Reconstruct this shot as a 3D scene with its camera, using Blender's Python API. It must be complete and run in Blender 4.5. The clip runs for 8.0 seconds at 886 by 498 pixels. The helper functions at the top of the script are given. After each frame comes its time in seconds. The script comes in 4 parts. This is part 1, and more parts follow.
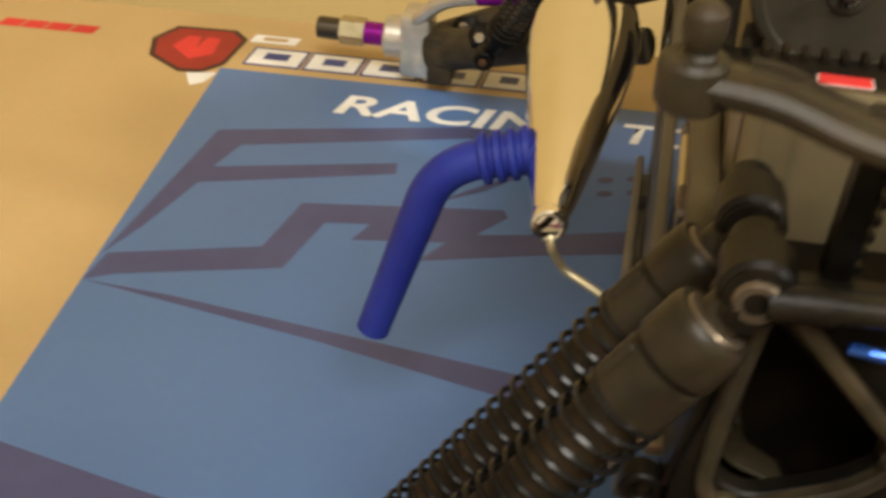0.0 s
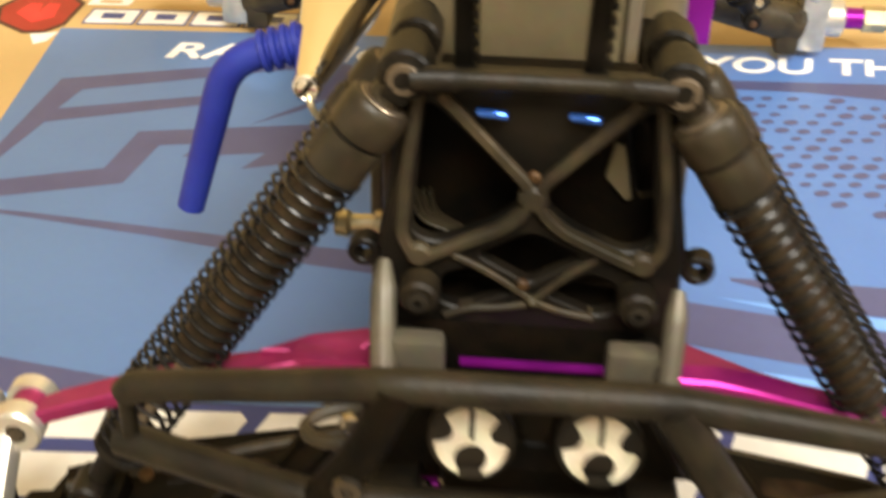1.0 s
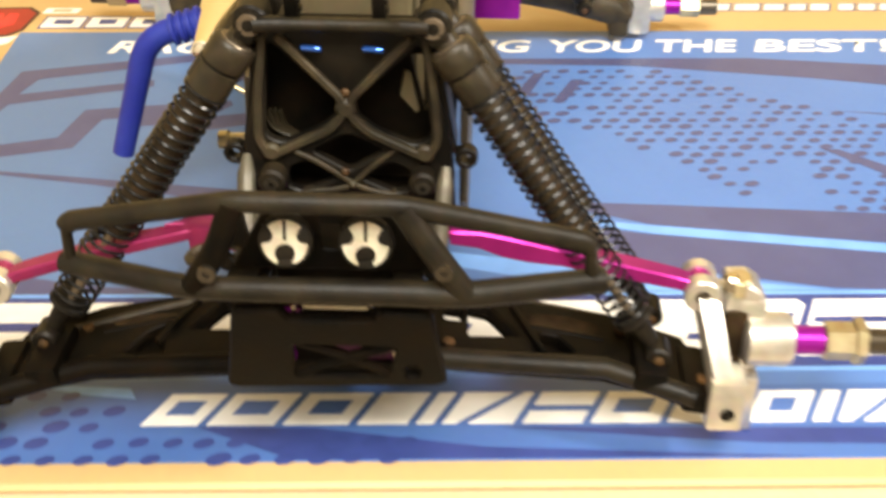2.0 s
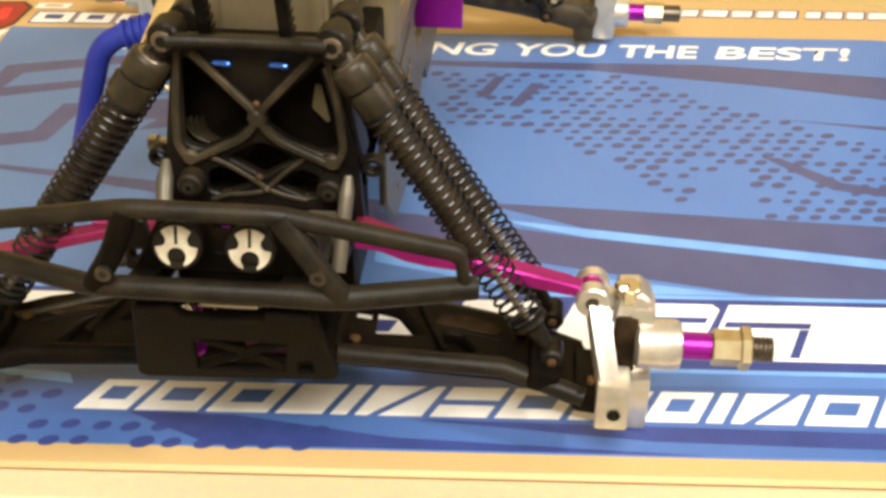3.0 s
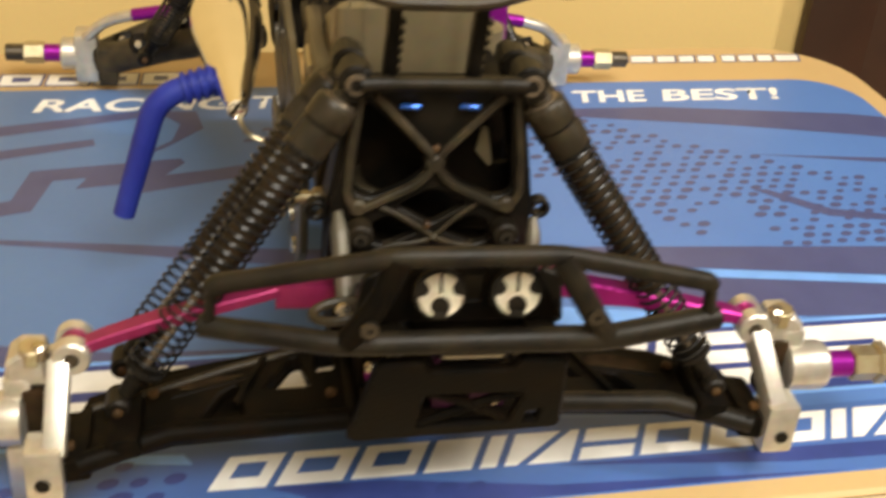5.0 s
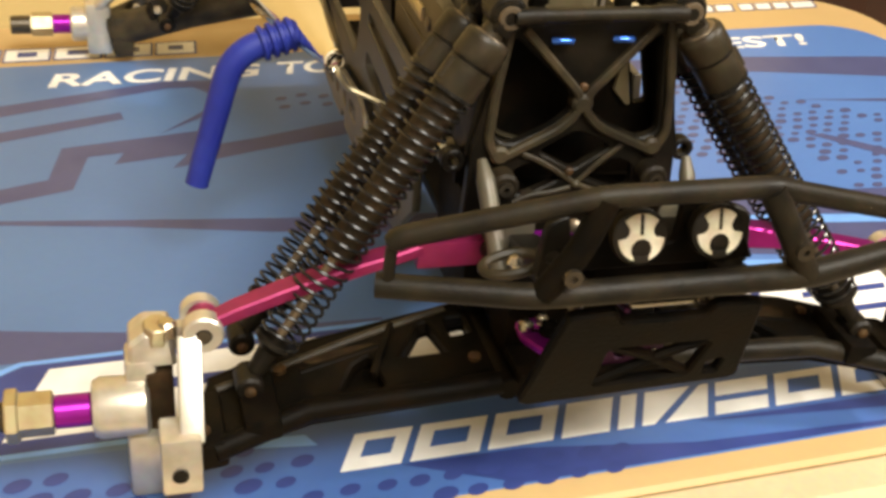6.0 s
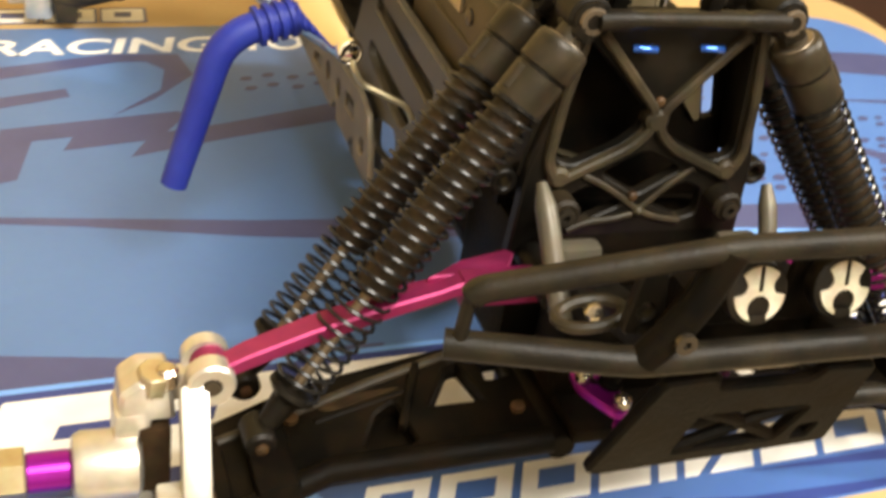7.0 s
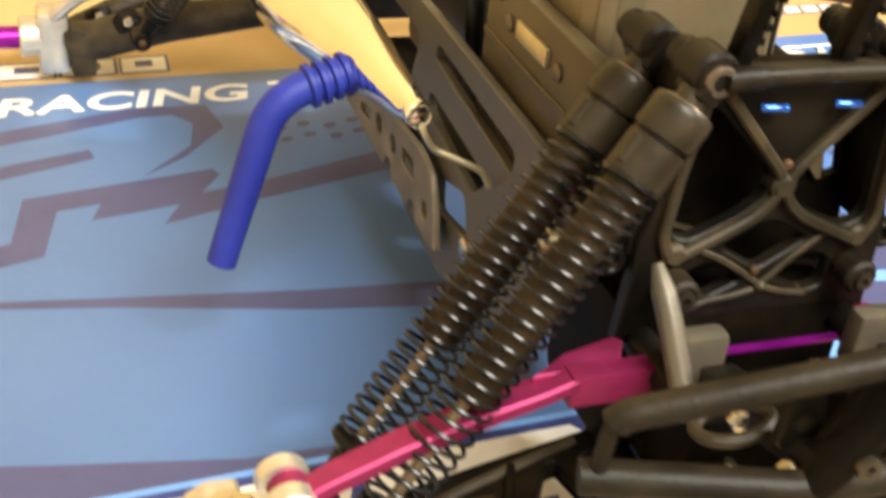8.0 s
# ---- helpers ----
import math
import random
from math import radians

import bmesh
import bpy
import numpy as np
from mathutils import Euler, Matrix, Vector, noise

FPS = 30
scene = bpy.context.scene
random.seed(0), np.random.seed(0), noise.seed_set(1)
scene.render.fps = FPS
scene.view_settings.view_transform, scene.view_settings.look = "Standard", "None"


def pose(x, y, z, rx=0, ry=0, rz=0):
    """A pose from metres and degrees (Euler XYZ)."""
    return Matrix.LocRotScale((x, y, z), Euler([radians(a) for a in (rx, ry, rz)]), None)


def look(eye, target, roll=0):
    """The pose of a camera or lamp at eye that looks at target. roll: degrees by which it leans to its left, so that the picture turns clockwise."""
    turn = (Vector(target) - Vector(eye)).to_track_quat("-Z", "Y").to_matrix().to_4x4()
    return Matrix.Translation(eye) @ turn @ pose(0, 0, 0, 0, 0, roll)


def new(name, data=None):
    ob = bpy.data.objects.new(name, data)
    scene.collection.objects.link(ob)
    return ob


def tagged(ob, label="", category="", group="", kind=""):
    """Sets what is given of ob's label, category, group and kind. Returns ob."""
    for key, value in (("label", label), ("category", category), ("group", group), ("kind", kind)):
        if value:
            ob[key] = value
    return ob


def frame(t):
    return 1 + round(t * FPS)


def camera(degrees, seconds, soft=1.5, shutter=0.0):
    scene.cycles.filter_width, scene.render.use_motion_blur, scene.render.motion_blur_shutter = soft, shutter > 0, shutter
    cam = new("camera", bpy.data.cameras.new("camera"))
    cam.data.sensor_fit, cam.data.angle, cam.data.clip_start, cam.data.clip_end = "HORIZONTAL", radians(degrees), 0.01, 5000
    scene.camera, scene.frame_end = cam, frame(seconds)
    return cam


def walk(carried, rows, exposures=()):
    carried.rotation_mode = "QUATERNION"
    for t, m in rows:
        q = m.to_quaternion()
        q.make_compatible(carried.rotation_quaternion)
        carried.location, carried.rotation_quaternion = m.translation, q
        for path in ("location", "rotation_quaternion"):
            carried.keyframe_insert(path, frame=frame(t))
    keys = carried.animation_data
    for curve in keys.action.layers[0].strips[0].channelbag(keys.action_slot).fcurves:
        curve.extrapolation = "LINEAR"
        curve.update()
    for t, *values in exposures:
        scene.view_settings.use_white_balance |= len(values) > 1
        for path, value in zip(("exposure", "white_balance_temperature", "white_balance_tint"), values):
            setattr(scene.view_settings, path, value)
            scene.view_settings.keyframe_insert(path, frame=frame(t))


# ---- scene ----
cam = camera(39.6, 8.0, soft=3.2, shutter=0.6)
PATH = [
    (0, (-0.0470, -0.1368, 0.2426), (-0.0886, 0.1067, 0.0722), 2.85),
    (0.1, (-0.0464, -0.1385, 0.2488), (-0.0850, 0.1035, 0.0757), 3.80),
    (0.2, (-0.0469, -0.1424, 0.2542), (-0.0818, 0.0987, 0.0792), 3.14),
    (0.3, (-0.0435, -0.1494, 0.2550), (-0.0764, 0.0941, 0.0830), 3.76),
    (0.4, (-0.0403, -0.1607, 0.2541), (-0.0700, 0.0852, 0.0848), 4.27),
    (0.5, (-0.0338, -0.1701, 0.2526), (-0.0595, 0.0757, 0.0827), 5.30),
    (0.6, (-0.0316, -0.1775, 0.2521), (-0.0524, 0.0682, 0.0812), 4.08),
    (0.7, (-0.0233, -0.1808, 0.2509), (-0.0423, 0.0641, 0.0787), 3.16),
    (0.8, (-0.0182, -0.1910, 0.2537), (-0.0347, 0.0524, 0.0791), 0.96),
    (0.9, (-0.0094, -0.2021, 0.2518), (-0.0264, 0.0441, 0.0813), 1.69),
    (1, (-0.0041, -0.2117, 0.2526), (-0.0209, 0.0346, 0.0821), 1.17),
    (1.1, (0.0039, -0.2207, 0.2536), (-0.0138, 0.0248, 0.0821), 1.14),
    (1.2, (0.0115, -0.2330, 0.2542), (-0.0055, 0.0135, 0.0841), 0.45),
    (1.3, (0.0186, -0.2404, 0.2568), (0.0028, 0.0057, 0.0859), 0.38),
    (1.5, (0.0282, -0.2632, 0.2627), (0.0156, -0.0155, 0.0939), 0.59),
    (1.7, (0.0357, -0.2897, 0.2745), (0.0199, -0.0415, 0.1068), -0.31),
    (2, (0.0435, -0.3324, 0.2869), (0.0338, -0.0818, 0.1223), 0.26),
    (2.2, (0.0585, -0.3512, 0.2938), (0.0466, -0.1002, 0.1299), 0.66),
    (3.3, (0.0939, -0.3397, 0.3085), (0.0720, -0.0930, 0.1392), 0.03),
    (3.4, (0.0868, -0.3348, 0.3095), (0.0707, -0.0864, 0.1420), 1.21),
    (3.5, (0.0763, -0.3340, 0.3151), (0.0686, -0.0847, 0.1484), 1.21),
    (3.7, (0.0595, -0.3292, 0.3095), (0.0605, -0.0750, 0.1503), 1.71),
    (3.8, (0.0507, -0.3279, 0.3092), (0.0560, -0.0749, 0.1481), 1.56),
    (4, (0.0222, -0.3280, 0.3090), (0.0372, -0.0756, 0.1475), 2.33),
    (4.2, (0.0041, -0.3276, 0.3132), (0.0223, -0.0765, 0.1501), 3.64),
    (4.3, (-0.0036, -0.3307, 0.3132), (0.0157, -0.0783, 0.1522), 3.70),
    (4.5, (-0.0204, -0.3358, 0.3089), (0.0095, -0.0794, 0.1560), 3.43),
    (4.7, (-0.0369, -0.3344, 0.3041), (0.0027, -0.0795, 0.1509), 4.89),
    (4.8, (-0.0454, -0.3352, 0.3020), (-0.0003, -0.0826, 0.1467), 4.76),
    (4.9, (-0.0546, -0.3356, 0.2979), (-0.0069, -0.0833, 0.1427), 4.67),
    (5, (-0.0653, -0.3374, 0.2903), (-0.0142, -0.0840, 0.1380), 4.97),
    (5.1, (-0.0746, -0.3345, 0.2876), (-0.0242, -0.0811, 0.1350), 6.03),
    (5.2, (-0.0862, -0.3331, 0.2842), (-0.0333, -0.0798, 0.1324), 5.38),
    (6.3, (-0.1385, -0.2825, 0.2540), (-0.0540, -0.0404, 0.0982), 7.32),
    (6.4, (-0.1415, -0.2750, 0.2510), (-0.0539, -0.0344, 0.0947), 8.79),
    (6.5, (-0.1449, -0.2699, 0.2480), (-0.0568, -0.0297, 0.0913), 8.66),
    (6.6, (-0.1489, -0.2638, 0.2457), (-0.0560, -0.0254, 0.0890), 9.22),
    (6.7, (-0.1537, -0.2574, 0.2503), (-0.0577, -0.0215, 0.0917), 9.61),
    (6.8, (-0.1557, -0.2498, 0.2515), (-0.0597, -0.0151, 0.0913), 9.19),
    (6.9, (-0.1548, -0.2450, 0.2492), (-0.0621, -0.0098, 0.0878), 8.57),
    (7, (-0.1558, -0.2394, 0.2466), (-0.0590, -0.0045, 0.0870), 9.23),
    (7.1, (-0.1572, -0.2360, 0.2418), (-0.0591, 0.0008, 0.0860), 9.73),
    (7.2, (-0.1555, -0.2265, 0.2373), (-0.0585, 0.0115, 0.0825), 9.72),
    (7.3, (-0.1563, -0.2193, 0.2357), (-0.0596, 0.0180, 0.0796), 9.71),
    (7.5, (-0.1633, -0.2055, 0.2394), (-0.0657, 0.0271, 0.0771), 9.39),
    (7.7, (-0.1612, -0.1987, 0.2362), (-0.0659, 0.0367, 0.0765), 8.30),
    (7.8, (-0.1601, -0.1980, 0.2371), (-0.0654, 0.0378, 0.0776), 7.57),
    (8, (-0.1627, -0.1920, 0.2394), (-0.0665, 0.0445, 0.0818), 6.79),
]
walk(cam, [(t, look(eye, target, roll)) for t, eye, target, roll in PATH],
     exposures=[(0, -0.82), (0.5, -0.68), (1, -0.08), (1.5, 0.18), (2.2, -0.03), (3.3, -0.34), (4.5, -0.52), (5.2, -0.48), (6.5, -0.1), (8, 0.28)])

# ---------------------------------------------------------------- light
world = bpy.data.worlds.new("room_air")
world.use_nodes = True
world.node_tree.nodes["Background"].inputs[0].default_value = (1.0, 0.86, 0.66, 1)
world.node_tree.nodes["Background"].inputs[1].default_value = 0.02
scene.world = world


def area_lamp(name, eye, target, size, power, colour):
    data = bpy.data.lights.new(name, "AREA")
    data.shape, data.size, data.energy, data.color = "DISK", size, power, colour
    ob = new(name, data)
    ob.matrix_world = look(eye, target)
    return ob


# added, unseen lamps: a wide one at the ceiling, a small one on the wall
area_lamp("added_overhead_light", (0.2, -1.1, 1.55), (0.2, -1.1, 0), 1.1, 76, (1.0, 0.955, 0.86))
# small added source that puts glints on the springs' right edges
area_lamp("added_glint_light", (1.34, -0.35, 1.05), (0.0, 0.03, 0.08), 0.15, 26, (1.0, 0.93, 0.81))

# ---------------------------------------------------------------- materials
CM = 0.01


def material(name, colour, rough=0.5, metal=0.0, grain=0.0, grain_size=300.0, bump=0.0, bump_size=900.0, second=None,
             patch_size=40.0, coat=0.0, spread=0.0, spec=0.5):
    """A surface with patches of a second tone, fine grain and relief; sizes are repeats a metre."""
    m = bpy.data.materials.new(name)
    m.use_nodes = True
    n, l = m.node_tree.nodes, m.node_tree.links
    b = n["Principled BSDF"]
    b.inputs["Roughness"].default_value, b.inputs["Metallic"].default_value = rough, metal
    b.inputs["Coat Weight"].default_value, b.inputs["Specular IOR Level"].default_value = coat, spec
    coord = n.new("ShaderNodeTexCoord")
    patch = n.new("ShaderNodeTexNoise")
    patch.inputs["Scale"].default_value, patch.inputs["Detail"].default_value = patch_size, 5
    l.new(coord.outputs["Object"], patch.inputs["Vector"])
    fine = n.new("ShaderNodeTexNoise")
    fine.inputs["Scale"].default_value, fine.inputs["Detail"].default_value = grain_size, 3
    l.new(coord.outputs["Object"], fine.inputs["Vector"])
    ramp = n.new("ShaderNodeValToRGB")
    ramp.color_ramp.elements[0].position, ramp.color_ramp.elements[1].position = 0.38, 0.66
    l.new(patch.outputs["Fac"], ramp.inputs["Fac"])
    mix = n.new("ShaderNodeMix")
    mix.data_type = "RGBA"
    second = second or tuple(min(1.0, c * 1.25 + 0.004) for c in colour)
    mix.inputs["A"].default_value, mix.inputs["B"].default_value = (*colour, 1), (*second, 1)
    l.new(ramp.outputs["Color"], mix.inputs["Factor"])
    vary = n.new("ShaderNodeMix")
    vary.data_type, vary.blend_type = "RGBA", "MULTIPLY"
    vary.inputs["Factor"].default_value = grain
    l.new(mix.outputs["Result"], vary.inputs["A"])
    l.new(fine.outputs["Color"], vary.inputs["B"])
    l.new(vary.outputs["Result"], b.inputs["Base Color"])
    if spread:
        span = n.new("ShaderNodeMapRange")
        span.inputs["To Min"].default_value, span.inputs["To Max"].default_value = max(0.02, rough - spread), min(1, rough + spread)
        l.new(patch.outputs["Fac"], span.inputs["Value"])
        l.new(span.outputs["Result"], b.inputs["Roughness"])
    if bump:
        relief = n.new("ShaderNodeTexNoise")
        relief.inputs["Scale"].default_value, relief.inputs["Detail"].default_value = bump_size, 4
        l.new(coord.outputs["Object"], relief.inputs["Vector"])
        lift = n.new("ShaderNodeBump")
        lift.inputs["Strength"].default_value, lift.inputs["Distance"].default_value = bump, 0.0004
        l.new(relief.outputs["Fac"], lift.inputs["Height"])
        l.new(lift.outputs["Normal"], b.inputs["Normal"])
    return m


BLACK = material("black_nylon", (0.006, 0.0052, 0.004), 0.42, grain=0.3, bump=0.25, second=(0.017, 0.013, 0.008), patch_size=60, spread=0.12, spec=0.17)
DUSTY = material("dusty_black_nylon", (0.007, 0.006, 0.0045), 0.5, grain=0.3, bump=0.3, second=(0.026, 0.018, 0.009), patch_size=70, spread=0.1, spec=0.17)
# paler nylon: dust, and on the ribs also the light they catch
DUST_LIT_EDGE = material("nylon_edge_paled_by_dust_and_light", (0.028, 0.022, 0.013), 0.5, grain=0.35, bump=0.3, second=(0.07, 0.052, 0.028), patch_size=90, spec=0.25)
BUMPER = material("scuffed_bumper_nylon", (0.009, 0.0072, 0.0046), 0.46, grain=0.4, bump=0.4, second=(0.024, 0.018, 0.0095), patch_size=75, spread=0.12, spec=0.22)
SPRING = material("black_lacquered_spring", (0.007, 0.0066, 0.006), 0.22, spec=0.34)
SHOCK = material("grey_black_shock_body", (0.021, 0.016, 0.009), 0.4, grain=0.3, bump=0.2, second=(0.042, 0.031, 0.017), patch_size=80, spread=0.1, spec=0.3)
GRIME = material("grimy_black_arm_nylon", (0.004, 0.0034, 0.0026), 0.5, grain=0.4, bump=0.5, second=(0.0105, 0.0068, 0.0034), patch_size=75, spread=0.15, spec=0.06)
STEEL = material("bright_steel", (0.62, 0.57, 0.48), 0.22, 1.0, grain=0.2, second=(0.5, 0.45, 0.36), spread=0.08)
MUD = material("dried_brown_mud", (0.022, 0.013, 0.006), 0.85, grain=0.4, bump=0.6, second=(0.05, 0.03, 0.013), patch_size=120, spec=0.1)
BOLT = material("dull_steel_bolt", (0.20, 0.16, 0.115), 0.38, 0.8)
SCREW = material("dark_steel_screw", (0.10, 0.085, 0.065), 0.35, 0.9)
RUST = material("orange_grimy_screw", (0.13, 0.06, 0.014), 0.6, 0.2, grain=0.4, second=(0.05, 0.024, 0.008), patch_size=200)
ALU = material("satin_aluminium", (0.76, 0.72, 0.64), 0.36, 0.75, grain=0.2, bump=0.08, second=(0.60, 0.56, 0.48), patch_size=120, spread=0.1)
CHROME = material("polished_chrome", (0.93, 0.90, 0.83), 0.07, 1.0, second=(0.88, 0.84, 0.76), spread=0.04)
MAGENTA = material("magenta_anodised_aluminium", (0.33, 0.012, 0.19), 0.3, 0.7, grain=0.15, second=(0.39, 0.018, 0.23), patch_size=90)
CRIMSON = material("faded_crimson_anodised_aluminium", (0.26, 0.013, 0.085), 0.46, 0.55, grain=0.3, bump=0.1, second=(0.32, 0.028, 0.11), patch_size=70)
PURPLE = material("purple_anodised_aluminium", (0.28, 0.008, 0.30), 0.28, 0.7, grain=0.15, second=(0.33, 0.012, 0.34), patch_size=90)
BRASS = material("dull_nickel_brass", (0.60, 0.52, 0.33), 0.34, 0.85, grain=0.2, second=(0.48, 0.40, 0.24), patch_size=150)
BLUE_METAL = material("blue_anodised_metal", (0.02, 0.13, 0.62), 0.12, 0.75, coat=1.0)
STARTER = material("matt_grey_black_cover", (0.046, 0.039, 0.026), 0.55, grain=0.3, bump=0.1, second=(0.06, 0.05, 0.034), patch_size=90, spec=0.3)
HOSE = material("blue_silicone", (0.016, 0.026, 0.27), 0.5, grain=0.25, bump=0.12, second=(0.024, 0.04, 0.33), patch_size=50, spec=0.3)
PLATE = material("grey_anodised_chassis_plate", (0.10, 0.088, 0.066), 0.42, 0.3, grain=0.25, bump=0.1, second=(0.13, 0.11, 0.075), patch_size=60, spread=0.08)
TANK = material("smoky_grey_tank_plastic", (0.12, 0.094, 0.052), 0.3, grain=0.25, bump=0.15, second=(0.165, 0.13, 0.072), patch_size=30, spread=0.08)
MOUNT = material("dusty_brown_mount_nylon", (0.03, 0.023, 0.012), 0.48, grain=0.35, bump=0.3, second=(0.066, 0.048, 0.025), patch_size=70, spread=0.1, spec=0.35)
GUARD = material("scuffed_grey_guard_plate", (0.17, 0.142, 0.10), 0.45, 0.2, grain=0.3, bump=0.15, second=(0.26, 0.215, 0.15), patch_size=70, spread=0.1)
TUBE = material("dust_caked_shock_tube", (0.018, 0.012, 0.006), 0.6, grain=0.4, bump=0.4, second=(0.055, 0.034, 0.015), patch_size=110, spec=0.25)
SERVO = material("olive_brown_case_plastic", (0.055, 0.041, 0.02), 0.42, grain=0.25, bump=0.2, second=(0.085, 0.062, 0.03), patch_size=60, spec=0.35)
# magenta with the shade behind the skid plate put into its colour
SHADED_MAGENTA = material("grimy_shaded_magenta_metal", (0.075, 0.005, 0.06), 0.45, 0.5, grain=0.4, second=(0.02, 0.006, 0.012), patch_size=120)
DARK_RED = material("dark_red_print", (0.30, 0.016, 0.014), 0.45, grain=0.15)
MAROON = material("maroon_black_print", (0.05, 0.012, 0.012), 0.45, grain=0.15)
RED = material("red_print", (0.62, 0.03, 0.03), 0.45, grain=0.15)
BADGE = material("yellowed_white_badge_plastic", (0.66, 0.60, 0.46), 0.42, grain=0.25, bump=0.15, second=(0.44, 0.38, 0.26), patch_size=220, spread=0.12)
WHITE_PLASTIC = material("white_plastic", (0.75, 0.74, 0.72), 0.4, grain=0.1)

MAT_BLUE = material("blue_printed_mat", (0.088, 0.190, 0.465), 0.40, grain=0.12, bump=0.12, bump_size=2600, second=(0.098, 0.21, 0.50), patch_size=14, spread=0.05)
nodes, links = MAT_BLUE.node_tree.nodes, MAT_BLUE.node_tree.links   # the blue goes from warmer at low x to cooler at high x
place, apart, x_ramp, tone = nodes.new("ShaderNodeTexCoord"), nodes.new("ShaderNodeSeparateXYZ"), nodes.new("ShaderNodeMapRange"), nodes.new("ShaderNodeMix")
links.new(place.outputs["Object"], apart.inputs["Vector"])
links.new(apart.outputs["X"], x_ramp.inputs["Value"])
x_ramp.inputs["From Min"].default_value, x_ramp.inputs["From Max"].default_value = -0.18, 0.14
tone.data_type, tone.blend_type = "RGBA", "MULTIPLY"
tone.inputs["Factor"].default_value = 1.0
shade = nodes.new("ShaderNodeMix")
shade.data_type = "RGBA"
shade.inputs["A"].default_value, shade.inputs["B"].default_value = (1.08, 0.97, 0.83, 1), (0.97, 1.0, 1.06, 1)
links.new(x_ramp.outputs["Result"], shade.inputs["Factor"])
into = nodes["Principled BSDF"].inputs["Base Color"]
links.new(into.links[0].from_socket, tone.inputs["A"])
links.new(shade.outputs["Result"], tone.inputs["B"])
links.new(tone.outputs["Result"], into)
MAT_DEEP = material("deep_blue_print", (0.062, 0.140, 0.40), 0.40, grain=0.14, bump=0.12, bump_size=2600, second=(0.072, 0.16, 0.44), patch_size=20)
MAT_LIGHT = material("light_blue_print", (0.16, 0.35, 0.76), 0.42, grain=0.1, bump=0.12, bump_size=2600)
MAT_DARK = material("slate_blue_print", (0.068, 0.076, 0.185), 0.40, grain=0.15, bump=0.12, bump_size=2600, second=(0.078, 0.088, 0.205))
MAT_NAVY = material("navy_print", (0.030, 0.050, 0.21), 0.42, grain=0.15, bump=0.12, bump_size=2600)
MAT_WHITE = material("white_print", (0.80, 0.79, 0.76), 0.42, grain=0.06, bump=0.12, bump_size=2600)
MAT_TAN = material("tan_mat_border", (0.55, 0.375, 0.165), 0.45, grain=0.12, bump=0.15, bump_size=2200, second=(0.59, 0.405, 0.185), patch_size=10)
WOOD = material("pale_maple_table", (0.63, 0.51, 0.31), 0.36, grain=0.22, bump=0.1, second=(0.70, 0.57, 0.36), patch_size=9)
WALL = material("cream_painted_wall", (0.67, 0.495, 0.20), 0.7, grain=0.08, bump=0.2, bump_size=500, second=(0.70, 0.52, 0.22), patch_size=4)
# unseen walls, kept pale so they bounce more light onto the table
SIDE_WALL = material("pale_bounce_wall", (0.74, 0.68, 0.56), 0.7, grain=0.08, bump=0.2, bump_size=500, patch_size=4)
# dark tone for the unseen right wall, to darken reflections and cut bounce
DIM_WALL = material("dark_unseen_wall", (0.15, 0.11, 0.075), 0.75, grain=0.1, bump=0.2, bump_size=500, patch_size=4)
CEILING = material("white_ceiling_paint", (0.78, 0.74, 0.66), 0.8, grain=0.06, bump=0.15, bump_size=400)
CARPET = material("beige_carpet", (0.36, 0.29, 0.20), 0.95, grain=0.5, bump=0.8, bump_size=900, patch_size=12)
BROWN = material("dark_stained_wood", (0.035, 0.014, 0.008), 0.4, grain=0.3, bump=0.1, second=(0.055, 0.022, 0.012), patch_size=14)

# ---------------------------------------------------------------- mesh helpers, in centimetres


def fresh():
    return bmesh.new()


def merge(bm, other, m=None):
    """Adds the mesh other to bm, at the pose m."""
    if m is not None:
        other.transform(m)
    data = bpy.data.meshes.new("tmp")
    other.to_mesh(data)
    other.free()
    bm.from_mesh(data)
    bpy.data.meshes.remove(data)
    return bm


def box(bm, centre, size, bevel=0.06, m=None, taper=1.0, segments=2):
    b = bmesh.new()
    bmesh.ops.create_cube(b, size=1.0)
    for v in b.verts:
        k = taper if v.co.z > 0 else 1.0
        v.co = Vector((v.co.x * size[0] * k, v.co.y * size[1] * k, v.co.z * size[2]))
    if bevel:
        bmesh.ops.bevel(b, geom=b.edges[:], offset=min(bevel, min(size) * 0.45), segments=segments, affect="EDGES", profile=0.6)
    b.transform(Matrix.Translation(centre) if m is None else Matrix.Translation(centre) @ m)
    return merge(bm, b)


def along(a, b):
    """A pose at a whose z axis points to b."""
    return Matrix.Translation(a) @ (Vector(b) - Vector(a)).to_track_quat("Z", "Y").to_matrix().to_4x4()


def lathe(bm, profile, m, seg=20, closed=True):
    """Turns (radius, height) round the z axis of m."""
    rings = []
    for r, z in profile:
        rings.append([bm.verts.new(m @ Vector((r * math.cos(2 * math.pi * k / seg), r * math.sin(2 * math.pi * k / seg), z))) for k in range(seg)])
    for lo, hi in zip(rings, rings[1:]):
        for k in range(seg):
            bm.faces.new((lo[k], lo[(k + 1) % seg], hi[(k + 1) % seg], hi[k]))
    if closed:
        bm.faces.new(rings[0][::-1])
        bm.faces.new(rings[-1])
    return bm


def rod(bm, a, b, r, seg=14, r2=None, lip=0.04):
    """A round bar from a to b with eased ends."""
    r2 = r if r2 is None else r2
    length = (Vector(b) - Vector(a)).length
    e = min(lip, r * 0.5, r2 * 0.5, length * 0.3)
    return lathe(bm, [(r - e, 0), (r, e), (r2, length - e), (r2 - e, length)], along(a, b), seg)


